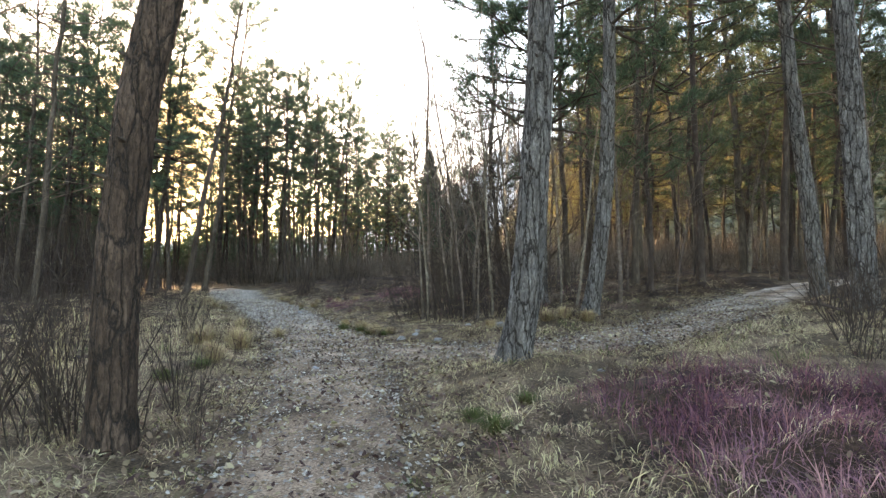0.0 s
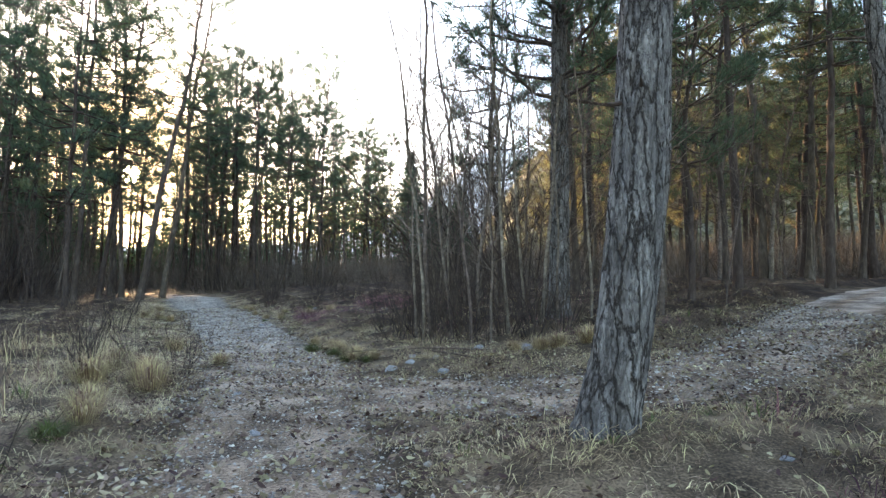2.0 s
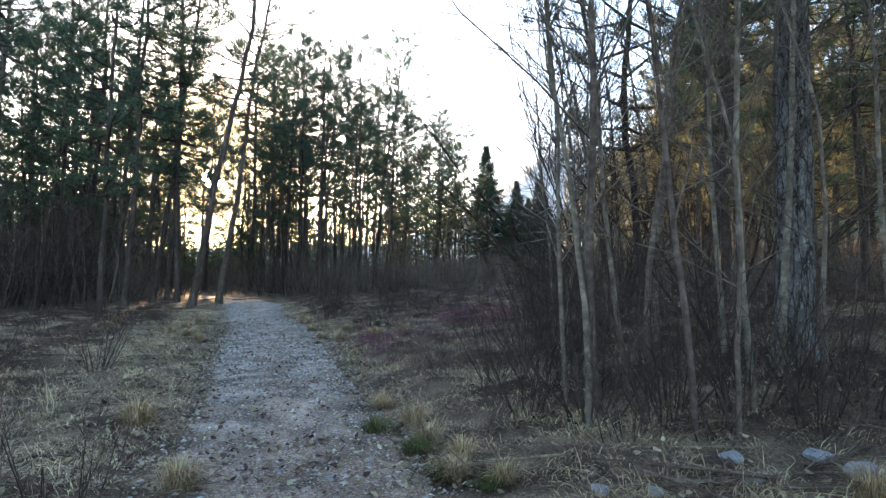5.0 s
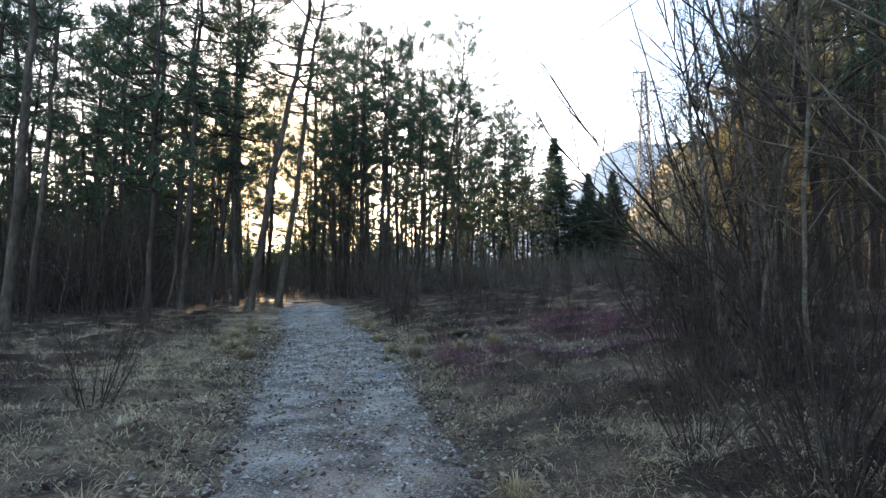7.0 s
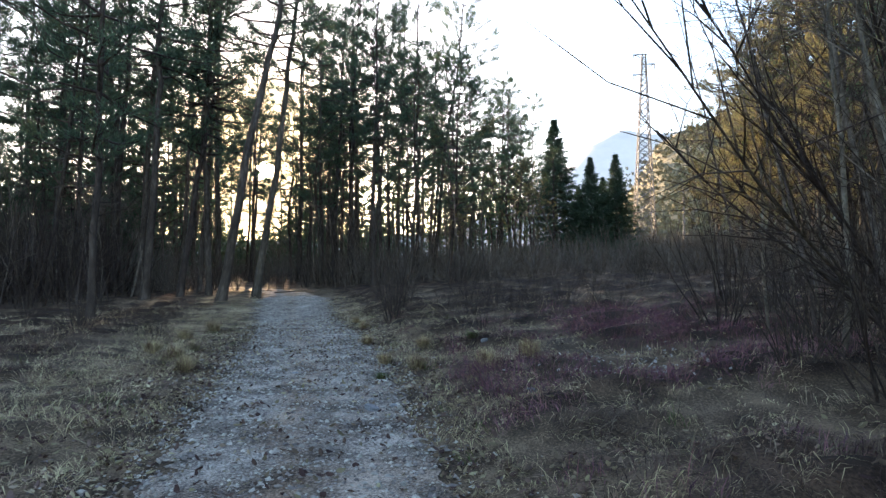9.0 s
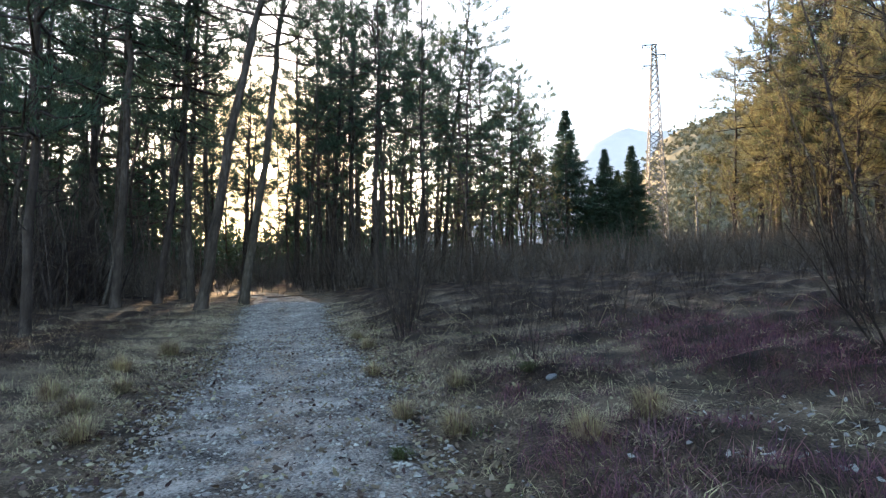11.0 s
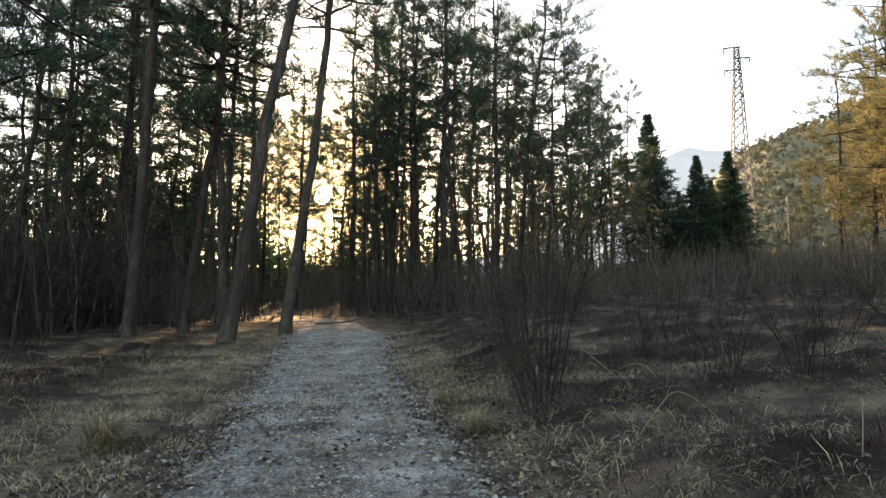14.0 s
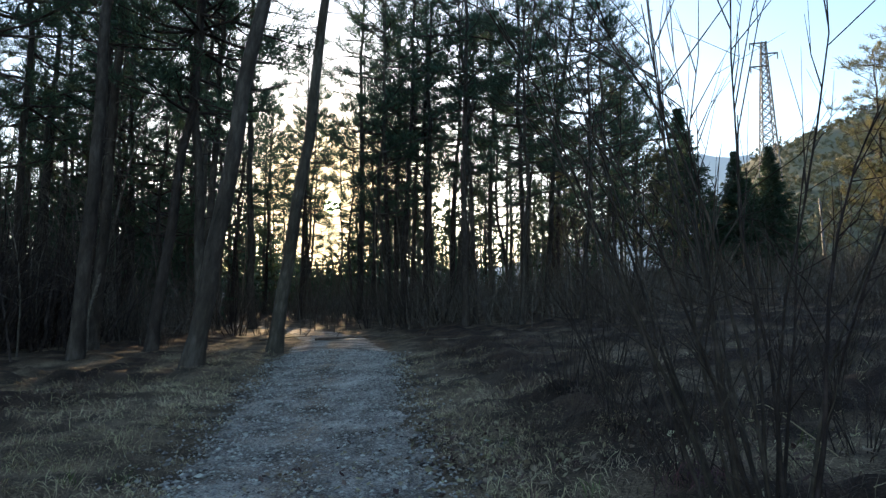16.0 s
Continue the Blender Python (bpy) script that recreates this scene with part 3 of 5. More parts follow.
def shrub(h, stems, seed, spread=0.35, twigs=7, r=0.011):
    """A leafless bush: each stem a part with its own twigs."""
    rng = np.random.default_rng(seed)
    thing = new("bare_shrub")
    for _ in range(stems):
        g = Geo()
        a, o = rng.uniform(0, 6.28), rng.uniform(0.02, 0.22)
        ln = h * rng.uniform(0.55, 1.1)
        k = spread * rng.uniform(0.2, 1.3)
        q = wander(rng, (o * math.cos(a), o * math.sin(a), -0.08), (k * math.cos(a), k * math.sin(a), 1), ln, 7, 0.07, 0.01)
        tube(g, q, r * rng.uniform(0.7, 1.3) * np.linspace(1, 0.22, 8), 4)
        for _ in range(twigs):
            b, d = along(q, rng.uniform(0.2, 1))
            w = wander(rng, b, d / np.linalg.norm(d) + rng.normal(0, 0.45, 3), ln * rng.uniform(0.12, 0.4), 2, 0.2, 0.03)
            tube(g, w, r * np.array([0.4, 0.25, 0.1]), 3)
            b, d = along(w, 0.5)
            w = wander(rng, b, d / np.linalg.norm(d) + rng.normal(0, 0.5, 3), ln * 0.12, 1, 0)
            tube(g, w, [r * 0.2, r * 0.09], 3)
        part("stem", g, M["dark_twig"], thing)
    return thing


def stand(x, y, spin=0.0, size=1.0, east=0.0, north=0.0, sink=0.0):
    """A pose on the ground, leaning by so many degrees to +x and to +y."""
    return pose(x, y, on_ground(x, y) - sink, -north, east, 0) @ pose(0, 0, 0, 0, 0, spin) @ Matrix.Scale(size, 4)


def plant(kind, poses, label, category, group):
    """Sets a thing at every pose, the first of them last."""
    tagged(kind, label, category, group)
    for m in poses[1:]:
        copy_thing(kind, m)
    kind.matrix_basis = poses[0]


# ---- the large pines beside the path ----


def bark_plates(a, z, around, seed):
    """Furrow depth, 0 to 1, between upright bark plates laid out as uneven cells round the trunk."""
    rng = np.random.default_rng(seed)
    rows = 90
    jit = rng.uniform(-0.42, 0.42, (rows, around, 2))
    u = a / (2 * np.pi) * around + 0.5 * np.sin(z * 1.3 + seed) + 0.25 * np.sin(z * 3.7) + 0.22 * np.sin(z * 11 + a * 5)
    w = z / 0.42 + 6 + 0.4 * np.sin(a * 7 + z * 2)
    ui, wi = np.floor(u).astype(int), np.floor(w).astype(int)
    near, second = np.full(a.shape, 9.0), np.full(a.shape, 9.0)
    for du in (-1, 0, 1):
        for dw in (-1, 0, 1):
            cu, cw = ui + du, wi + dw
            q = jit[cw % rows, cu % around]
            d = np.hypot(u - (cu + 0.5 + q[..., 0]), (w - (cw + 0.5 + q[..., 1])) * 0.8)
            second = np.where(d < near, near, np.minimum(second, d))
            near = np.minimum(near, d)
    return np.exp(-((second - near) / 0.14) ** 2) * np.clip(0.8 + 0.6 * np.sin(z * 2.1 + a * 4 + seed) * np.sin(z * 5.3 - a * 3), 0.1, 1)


def big_pine(h, r, bow, seed, bare=0.45, flare=0.18, skin="bark"):
    """A near pine: furrowed trunk along a curve, root flare, broken stubs, limbs and crown high up."""
    rng = np.random.default_rng(seed)
    thing = new("pine_tree")
    n = 200
    z = np.concatenate([np.linspace(-0.2, 5.5, 165), np.linspace(5.6, h, n - 165)])
    x = np.interp(z, [b[0] for b in bow], [b[1] for b in bow])
    y = np.interp(z, [b[0] for b in bow], [b[2] for b in bow])
    for _ in range(60):
        x[1:-1], y[1:-1] = (x[:-2] + x[1:-1] * 2 + x[2:]) / 4, (y[:-2] + y[1:-1] * 2 + y[2:]) / 4
    rad = r * (1 - 0.7 * np.clip(z, 0, h) / h) + r * flare * np.exp(-np.clip(z, 0, 9) / 0.22)
    rad[-1] = 0.02
    t = Geo()
    sides = 90
    ang = np.repeat(np.linspace(0, 2 * np.pi, sides, endpoint=False)[None], n, 0)
    zz = np.repeat(z[:, None], sides, 1)
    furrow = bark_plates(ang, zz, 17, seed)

    def roots(a, f, rr):
        foot = np.exp(-np.clip(zz, 0, 9) / 0.16)
        lump = 0.035 * np.sin(a * 3 + zz * 0.8 + seed) + 0.02 * np.sin(a * 9 + zz * 5) + rng.normal(0, 0.012, rr.shape)
        return rr * (0.03 + lump - 0.085 * furrow + 0.22 * np.maximum(0, np.sin(a * 2 + seed)) * foot)

    tube(t, np.stack([x, y, z], 1), rad, sides, roots)
    trunk = part("trunk", t, M[skin], thing, "grey furrowed pine trunk" if skin == "bark" else "reddish brown pine trunk coloured dark as if backlit")
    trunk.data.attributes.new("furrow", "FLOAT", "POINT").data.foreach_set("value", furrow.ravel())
    pts = np.stack([x, y, z], 1)
    for k in range(30):
        zs = rng.uniform(1.6, h * 0.5)
        i = int(np.argmin(np.abs(z - zs)))
        a = rng.uniform(0, 6.28)
        ln = rng.uniform(0.06, 0.13) if zs < 5 or rng.random() < 0.4 else rng.uniform(0.4, 1.8)
        d = np.array((math.cos(a), math.sin(a), rng.uniform(-0.1, 0.4)))
        q = wander(rng, pts[i] + d * rad[i] * 0.7, d, ln + rad[i] * 0.3, 3, 0.1)
        stub = Geo()
        tube(stub, q, np.array([0.026, 0.02, 0.015, 0.008]), 6)
        part("branch_stub", stub, M["bark_far"], thing)
    limbs, crown, spots, outs = Geo(), Geo(), [], []
    zz = h * bare
    while zz < h:
        f = (zz / h - bare) / (1 - bare)
        for _ in range(3):
            i = int(np.argmin(np.abs(z - zz)))
            a = rng.uniform(0, 6.28)
            ln = 3.0 * (1.05 - 0.75 * f) * rng.uniform(0.5, 1.1)
            q = wander(rng, pts[i], (math.cos(a), math.sin(a), 0.1 + 0.6 * f), ln, 5, 0.16, 0.05)
            tube(limbs, q, np.linspace(0.042, 0.008, 6) * (1.2 - 0.6 * f), 5)
            for k in range(int(4 + ln * 2.5)):
                b, d = along(q, rng.uniform(0.3, 1))
                e = wander(rng, b, d / np.linalg.norm(d) + rng.normal(0, 0.6, 3) + np.array([0, 0, 0.2]), rng.uniform(0.3, 0.6), 1, 0)
                tube(limbs, e, [0.01, 0.004], 3)
                for w in (0.6, 1.0):
                    spots.append(e[0] + (e[1] - e[0]) * w)
                    outs.append((e[1] - e[0]) / np.linalg.norm(e[1] - e[0]) + np.array([0, 0, 0.3]))
        zz += 0.5 * rng.uniform(0.7, 1.3)
    tufts(crown, spots, outs, rng, 11, 0.3, 0.017, 0.75)
    crown_part(crown, M["needle"], thing, limbs)
    return thing


BIG = [
    # x, y, height, radius, bow (height, +x, +y), label
    (-3.15, 4.35, 17, 0.175, [(-1, 0.0, 0), (0, 0, 0), (1.6, 0.06, 0), (2.9, 0.24, 0), (4.2, 0.52, 0.1), (17, 2.8, 0.5)], "pine coloured dark as if backlit, leaning over dry brush beside the footpath"),
    (0.2, 7.75, 19, 0.205, [(-1, -0.15, 0), (0, -0.11, 0), (0.6, 0.04, 0), (1.6, 0.16, 0), (4, 0.34, 0), (19, 0.9, 0.3)], "grey furrowed pine standing in grass at the fork"),
    (1.95, 13.8, 19, 0.185, [(-1, -0.05, 0), (0, 0, 0), (1, 0.2, 0), (3, 0.46, 0), (7, 0.66, 0), (19, 1.0, 0.6)], "furrowed pine with a bowed foot beside the side track"),
    (0.97, 17.0, 19, 0.235, [(-1, 0, 0), (0, 0, 0), (4, 0.12, 0), (19, 0.4, 0.2)], "straight dark pine in the thicket"),
    (8.15, 16.0, 18, 0.21, [(-1, 0, 0), (0, 0, 0), (4, -0.35, 0), (9, -0.7, 0), (18, -1, 0)], "grey pine leaning a little beyond the side track"),
    (6.7, 11.6, 18, 0.22, [(-1, 0, 0), (0, 0, 0), (4, -0.1, 0), (18, -0.5, 0)], "grey pine among brambles beyond the side track"),
]
for k, (x, y, h, r, bow, label) in enumerate(BIG):
    big = tagged(big_pine(h, r, bow, 40 + k, (0.42, 0.45, 0.36, 0.27, 0.42, 0.45)[k], skin="bark" if k else "bark_brown_backlit"), label, "tree", "large pines beside the path")
    big.location = (x, y, on_ground(x, y) - 0.03)

# ---- the pine wood ----
rng = np.random.default_rng(5)
kinds = [pine(20, 0.15, 0.45, 1), pine(18.5, 0.13, 0.4, 2, 2.0), pine(21, 0.18, 0.5, 3, 2.6), pine(16, 0.11, 0.3, 4, 2.2), pine(19, 0.14, 0.33, 6, 2.3)]
gold = [pine(19, 0.19, 0.24, 7, 3.0, "needle_sunlit_ochre", 7, gap=0.72), pine(16, 0.16, 0.2, 8, 2.8, "needle_sunlit_ochre", 7, gap=0.72)]
# x, y, kind, scale, spin, lean east, lean north
WOOD = [
    (-21.5, 24.5, 0, 0.95, 60, 6, 0), (-19.0, 27.5, 3, 1.0, 10, 4, 0), (-27.5, 30.0, 1, 1.0, 80, 3, 0), (-23.5, 38.5, 4, 1.0, 150, 2, 0),
    (-20.06, 34.76, 2, 0.95, 20, 9.1, 5.4), (-20.73, 38.3, 2, 0.9, 200, 8.4, 1.8), (-27.2, 37.9, 0, 1.0, 75, 5.5, 0), (-24.4, 37.6, 4, 1.0, 15, 8.3, 0), (-29.8, 63.5, 0, 1.05, 90, 2, 0),
    (-24.2, 56.0, 0, 1.0, 10, 2, 0), (-23.7, 71.5, 1, 1.05, 140, 2, 0), (-21.2, 68.0, 2, 1.0, 80, 3, 0), (-17.19, 56.0, 4, 1.18, 60, 8.1, 0), (-17.84, 53.9, 0, 1.05, 10, 1.1, 0),
    (-20.8, 58.0, 0, 1.0, 160, 2, 0), (-14.4, 70.0, 4, 1.0, 10, 1, 0), (-12.6, 64.0, 3, 1.0, 50, 1, 0),
    (-26.0, 41.0, 1, 1.0, 70, 2, 0), (-24.4, 35.4, 0, 1.0, 0, 4, 0), (-33.8, 43.2, 0, 1.05, 120, 1, 0), (-31.2, 38.0, 1, 1.0, 15, 2, 0),
    (-32.0, 41.2, 2, 1.0, 55, 4, 0), (-42.0, 41.0, 0, 1.05, 0, 0, 0), (-19.2, 50.5, 1, 0.95, 120, -2, 0),
    (-31.8, 46.4, 0, 1.0, 5, 4, 0), (-35.9, 60.4, 1, 1.0, 9, 2, 0), (-27.0, 57.0, 0, 1.0, 44, 0, 0), (-27.9, 61.1, 4, 1.0, 99, 1, 0), (-24.3, 60.5, 2, 0.95, 9, 4, 0), (-23.4, 63.0, 1, 1.0, 200, 1, 0),
    (7.0, 21.6, 0, 0.95, 20, 0, 0), (4.7, 21.6, 1, 1.05, 60, 0.5, 0), (4.4, 18.2, 3, 0.75, 10, 4, 0), (7.7, 24.2, 3, 1.0, 80, 1, 0),
    (10.2, 22.5, 1, 1.0, 90, 2, 0), (12.5, 19.0, 0, 1.0, 70, -2, 0), (2.6, 24.5, 4, 0.95, 33, 1, 0), (-0.2, 22.5, 3, 0.9, 12, 1, 0),
]
spots = {k: [] for k in range(7)}
taken = [(w[0], w[1]) for w in WOOD] + [(b[0], b[1]) for b in BIG]
for x, y, k, s, spin, e, n in WOOD:
    spots[k].append(stand(x, y, spin, s * (1.12 if x < -20 else 1.0), e, n))

spots[3] += [stand(-43.1, 72, 40, 1.2, 1), stand(-37.5, 70, 130, 1.2, 2), stand(-44.4, 79, 220, 1.25, 0), stand(-11.6, 70, 40, 1.0, 3), stand(-13.6, 73, 160, 0.85, 1), stand(-9.9, 74, 300, 0.72, 2), stand(-14.6, 66, 90, 0.95, 2)]


def scatter(count, x0, x1, y0, y1, keep, apart):
    """Random places at least so far apart that keep() allows."""
    out, tries = [], 0
    while len(out) < count and tries < count * 60:
        tries += 1
        x, y = rng.uniform(x0, x1), rng.uniform(y0, y1)
        d, side, hw = (float(v) for v in to_line(np.array(x), np.array(y), PATH, PATH_HALF))
        d2, _, hw2 = (float(v) for v in to_line(np.array(x), np.array(y), FORK, FORK_HALF))
        if d < hw + 0.9 or d2 < hw2 + 0.7 or not keep(x, y, d * side):
            continue
        if min((x - a) ** 2 + (y - b) ** 2 for a, b in taken) < apart * apart:
            continue
        taken.append((x, y))
        out.append((x, y))
    return out


def left_wood(x, y, s):
    across = 0.841 * x + 0.541 * y
    if (2.6 < across < 6.4 and y > 56) or (3.7 < across < 5.5 and y > 36):
        return False
    if s > 0 and x > -13 - 0.02 * (y - 62):
        return False
    if s > 0 and y < 46:
        return False
    return s < -np.interp(y, [24, 29, 34, 37], [10, 8.5, 7, 3.5]) or y > 45


def right_wood(x, y, s):
    return x > 2.0 + 0.05 * (y - 20) and y > 17 + max(0, 12 - x) * 0.3 and s > 9 and not (x < 9 and y > 44)


for x, y in scatter(108, -60, -8, 24, 84, lambda x, y, s: left_wood(x, y, s + (2.2 if y < 40 else 0)), 1.9):
    k = int(rng.choice([0, 1, 2, 3, 4], p=[0.2, 0.25, 0.15, 0.2, 0.2]))
    spots[k].append(stand(x, y, rng.uniform(0, 360), rng.uniform(0.9, 1.28) * (0.8 if x > -21 else 1.0), rng.normal(2.0, 2.0), rng.normal(0, 2)))
for x, y in scatter(38, 1, 34, 16, 56, right_wood, 2.1):
    k = int(rng.choice([0, 1, 3, 4, 5, 6], p=[0.2, 0.25, 0.2, 0.15, 0.1, 0.1]))
    spots[k].append(stand(x, y, rng.uniform(0, 360), rng.uniform(0.8, 1.1), rng.normal(0, 2), rng.normal(0, 2)))
for x, y in scatter(62, 7, 62, 17, 88, lambda x, y, s: x > 7.5 + 0.42 * (y - 20) and x < 22 + 0.75 * (y - 14), 1.7):
    k = int(rng.choice([0, 1, 2, 3, 4, 6], p=[0.2, 0.2, 0.15, 0.2, 0.2, 0.05]))
    spots[k].append(stand(x, y, rng.uniform(0, 360), rng.uniform(0.85, 1.15), rng.normal(0, 2), rng.normal(0, 2)))
spots[4] += [stand(15.0, 79, 70, 1.5), stand(18.2, 84, 140, 1.6), stand(14.2, 88, 240, 1.5)]
spots[5] += [stand(12.6, 90, 30, 1.75, 1), stand(13.4, 76, 200, 1.5, 1), stand(16.5, 84, 120, 1.7), stand(17.5, 72, 250, 1.5), stand(14.5, 66, 80, 1.3), stand(20.5, 80, 60, 1.75), stand(14.6, 82, 10, 1.45), stand(15.2, 94, 140, 1.6), stand(18.6, 90, 290, 1.7), stand(16.0, 70, 20, 1.2), stand(12.2, 68, 170, 0.9), stand(11.6, 80, 310, 0.95)]
for x, y in [(10.5, 102), (13, 99), (15.5, 103), (17, 95), (20, 97), (22, 89), (25, 92), (27, 83), (24, 80), (30, 76), (20, 84), (15, 90), (28, 70), (24, 66), (20, 74), (32, 64), (18.5, 60), (22, 55), (16, 50)]:
    spots[5 + int(rng.integers(0, 2))].append(stand(x, y, rng.uniform(0, 360), rng.uniform(1.2, 1.55), rng.normal(0, 1.5), rng.normal(0, 1.5)))
# Unseen pines added behind the start to close the wood in.
for x, y in scatter(9, -25, 25, -30, -6, lambda x, y, s: True, 3.0):
    spots[int(rng.integers(0, 5))].append(stand(x, y, rng.uniform(0, 360), rng.uniform(0.85, 1.05)))
names = ["tall slender pine with a dark green crown", "thin pine with a patchy green crown", "stout pine with high spreading boughs",
         "young narrow pine with a short crown", "pine with green boughs down half its trunk",
         "pine with boughs tinted yellowish as if sunlit", "smaller pine with boughs tinted ochre as if sunlit"]
for k, kind in enumerate(kinds + gold):
    plant(kind, spots[k], names[k], "tree", "pines of the wood")

# ---- spruces, ochre broadleaves ----
fir = spruce(15, 3)
plant(fir, [stand(-3.5, 76, 0, 0.74), stand(-6.0, 75, 80, 0.72), stand(-9.8, 78, 10, 1.06), stand(-4.8, 78, 40, 0.6), stand(-7.4, 80, 50, 0.55)],
      "dark green spruce at the edge of the clearing", "tree", "spruces by the clearing")
ochre = sapling(11, 0.09, 31, "broadleaf_tree", 46, "needle_sunlit_ochre")
plant(ochre, [stand(x, y, rng.uniform(0, 360), rng.uniform(0.7, 1.2), rng.normal(0, 3)) for x, y in
              [(-17, 62), (-15.5, 59), (-20, 66), (-13.2, 56), (-18.5, 71), (-11.0, 66), (-12.4, 63), (-9.0, 69), (11.5, 95), (9.5, 92), (16, 85), (20, 78), (13, 100), (18, 70), (9, 80), (11, 84), (13, 72), (10.5, 76), (14.5, 68), (8.2, 90), (12, 88), (16, 64), (13, 80), (5.3, 104), (7.0, 101), (12, 30), (9, 28), (15, 26), (6.5, 33)]],
      "slim broadleaf tree with thin ochre leaves", "tree", "broadleaf trees")

# ---- the wood goes on behind ----
g = Geo()
n = 1450
ang = np.radians(rng.uniform(-110, 14, n))
dist = np.where(ang < radians(-42), rng.uniform(46, 150, n), rng.uniform(62, 190, n))
far_x, far_y = -8 + dist * np.sin(ang), 20 + dist * np.cos(ang)
across = 0.841 * far_x + 0.541 * far_y
ok = ((far_x < -16) & (far_y < 128)) | (far_x < -70)
low = np.where((across > -1.5) & (across < 7.5), 0.45, 1.0)
for x, y, k in zip(far_x[ok], far_y[ok], low[ok]):
    z, h = on_ground(x, y), rng.uniform(11, 17) * k
    tube(g, [(x, y, z - 0.2), (x + rng.normal(0, 0.4), y, z + h * 0.6), (x, y, z + h)], [0.17, 0.11, 0.03], 4)
for x, y, k in zip(far_x[ok], far_y[ok], low[ok]):
    z, h = on_ground(x, y), rng.uniform(9, 14) * k
    m = 42
    pos = np.stack([x + rng.normal(0, 1.1, m), y + rng.normal(0, 1.1, m), z + h * rng.uniform(0.05, 1.05, m)], 1)
    tufts(g, pos, rng.normal(0, 1, (m, 3)) * (1, 1, 0.3), rng, 3, 1.0, 0.14, 0.6)
tagged(new("far_wood", g.mesh("far_wood", M["spruce"])), "dark pine wood further back behind the trunks", "wood", kind="stuff")
g = Geo()
n = 6500
ang, dist = np.radians(rng.uniform(-110, 85, n)), rng.uniform(30, 110, n)
bx, by = -8 + dist * np.sin(ang), 20 + dist * np.cos(ang)
pos = np.stack([bx, by, height(bx, by)], 1)
pos = pos[to_line(bx, by, PATH, PATH_HALF)[0] > 4]
tufts(g, pos, np.tile([0, 0, 1.0], (len(pos), 1)), rng, 14, 2.4, 0.025, 0.35)
tagged(new("far_undergrowth", g.mesh("far_undergrowth", M["twig"])), "brown leafless undergrowth at the foot of the far trees", "undergrowth", kind="stuff")

# Dark stems added to block light and deepen the shade under the crowns.
g = Geo()
n = 4400
tx, ty = rng.uniform(-70, -18, n), rng.uniform(32, 92, n)
td, ts, _ = to_line(tx, ty, PATH, PATH_HALF)
lane = 0.841 * tx + 0.541 * ty
ok = (td * ts < -9) & ((lane < 2.2) | (lane > 6.6))
pos = np.stack([tx, ty, height(tx, ty)], 1)[ok]
tufts(g, pos, np.tile([0, 0, 1.0], (len(pos), 1)), rng, 13, 3.8, 0.035, 0.3)
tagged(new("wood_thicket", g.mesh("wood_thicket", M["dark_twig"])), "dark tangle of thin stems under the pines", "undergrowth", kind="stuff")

# ---- thicket of bare saplings and bushes ----
young = [sapling(8.5, 0.034, 51, branches=34), sapling(6.5, 0.028, 52, branches=28), sapling(10, 0.05, 53, branches=40), sapling(5, 0.02, 54, branches=22)]
spots = {k: [] for k in range(4)}
for x, y, k, s, e in [(-4.3, 3.9, 2, 0.8, 4), (-3.75, 3.35, 2, 0.6, -5), (-5.0, 4.6, 0, 0.8, 3), (-0.66, 13.9, 1, 0.95, 0), (-1.0, 13.95, 0, 1.0, 0), (-1.9, 14.2, 0, 1.05, -2), (-1.75, 14.5, 2, 0.95, -3), (-2.1, 14.7, 0, 0.85, 2), (-1.4, 15.2, 0, 1.0, -3),
                      (-0.3, 14.6, 0, 1.1, 0), (0.5, 16.3, 2, 1.0, 0), (0.75, 15.6, 1, 1.1, 0), (0.2, 17.4, 0, 1.2, 1), (1.5, 15.8, 0, 1.0, 3), (-0.9, 17.2, 2, 1.0, -1),
                      (-0.4, 19.2, 2, 1.05, 0), (0.5, 20.0, 0, 1.2, 1), (-1.5, 19.8, 0, 1.0, -2), (-1.4, 22.9, 2, 1.0, -2), (-0.8, 23.6, 2, 1.1, 0), (-1.9, 23.9, 0, 1.1, -4),
                      (-0.2, 24.8, 2, 1.05, 1), (-2.2, 25.2, 1, 1.0, -5), (-0.5, 26.4, 0, 1.2, -2), (-1.0, 21.4, 0, 1.15, 1), (0.4, 22.8, 2, 1.0, 0), (-2.2, 20.3, 0, 1.0, -3), (-1.7, 21.2, 2, 0.95, 2), (-2.0, 19.0, 1, 1.0, 4), (-1.6, 18.4, 0, 0.9, -2), (-2.1, 22.3, 0, 1.1, 3), (-1.9, 28.6, 0, 1.0, -4), (-1.3, 29.4, 1, 1.2, 3), (-2.2, 29.8, 1, 1.0, -6)]:
    spots[k].append(stand(x, y, rng.uniform(0, 360), s, e, rng.normal(0, 2)))
for x, y in scatter(36, -2.5, 14, 15, 34, lambda x, y, s: s > 5.5 and x > -2.3 + 0.3 * max(0, y - 24), 0.55):
    spots[int(rng.integers(0, 4))].append(stand(x, y, rng.uniform(0, 360), rng.uniform(0.7, 1.25), rng.normal(0, 3), rng.normal(0, 3)))
for x, y in scatter(215, -52, -9, 22, 62, lambda x, y, s: left_wood(x, y, s + 2), 0.6):
    spots[int(rng.integers(0, 4))].append(stand(x, y, rng.uniform(0, 360), rng.uniform(0.6, 1.2), rng.normal(0, 4), rng.normal(0, 4)))
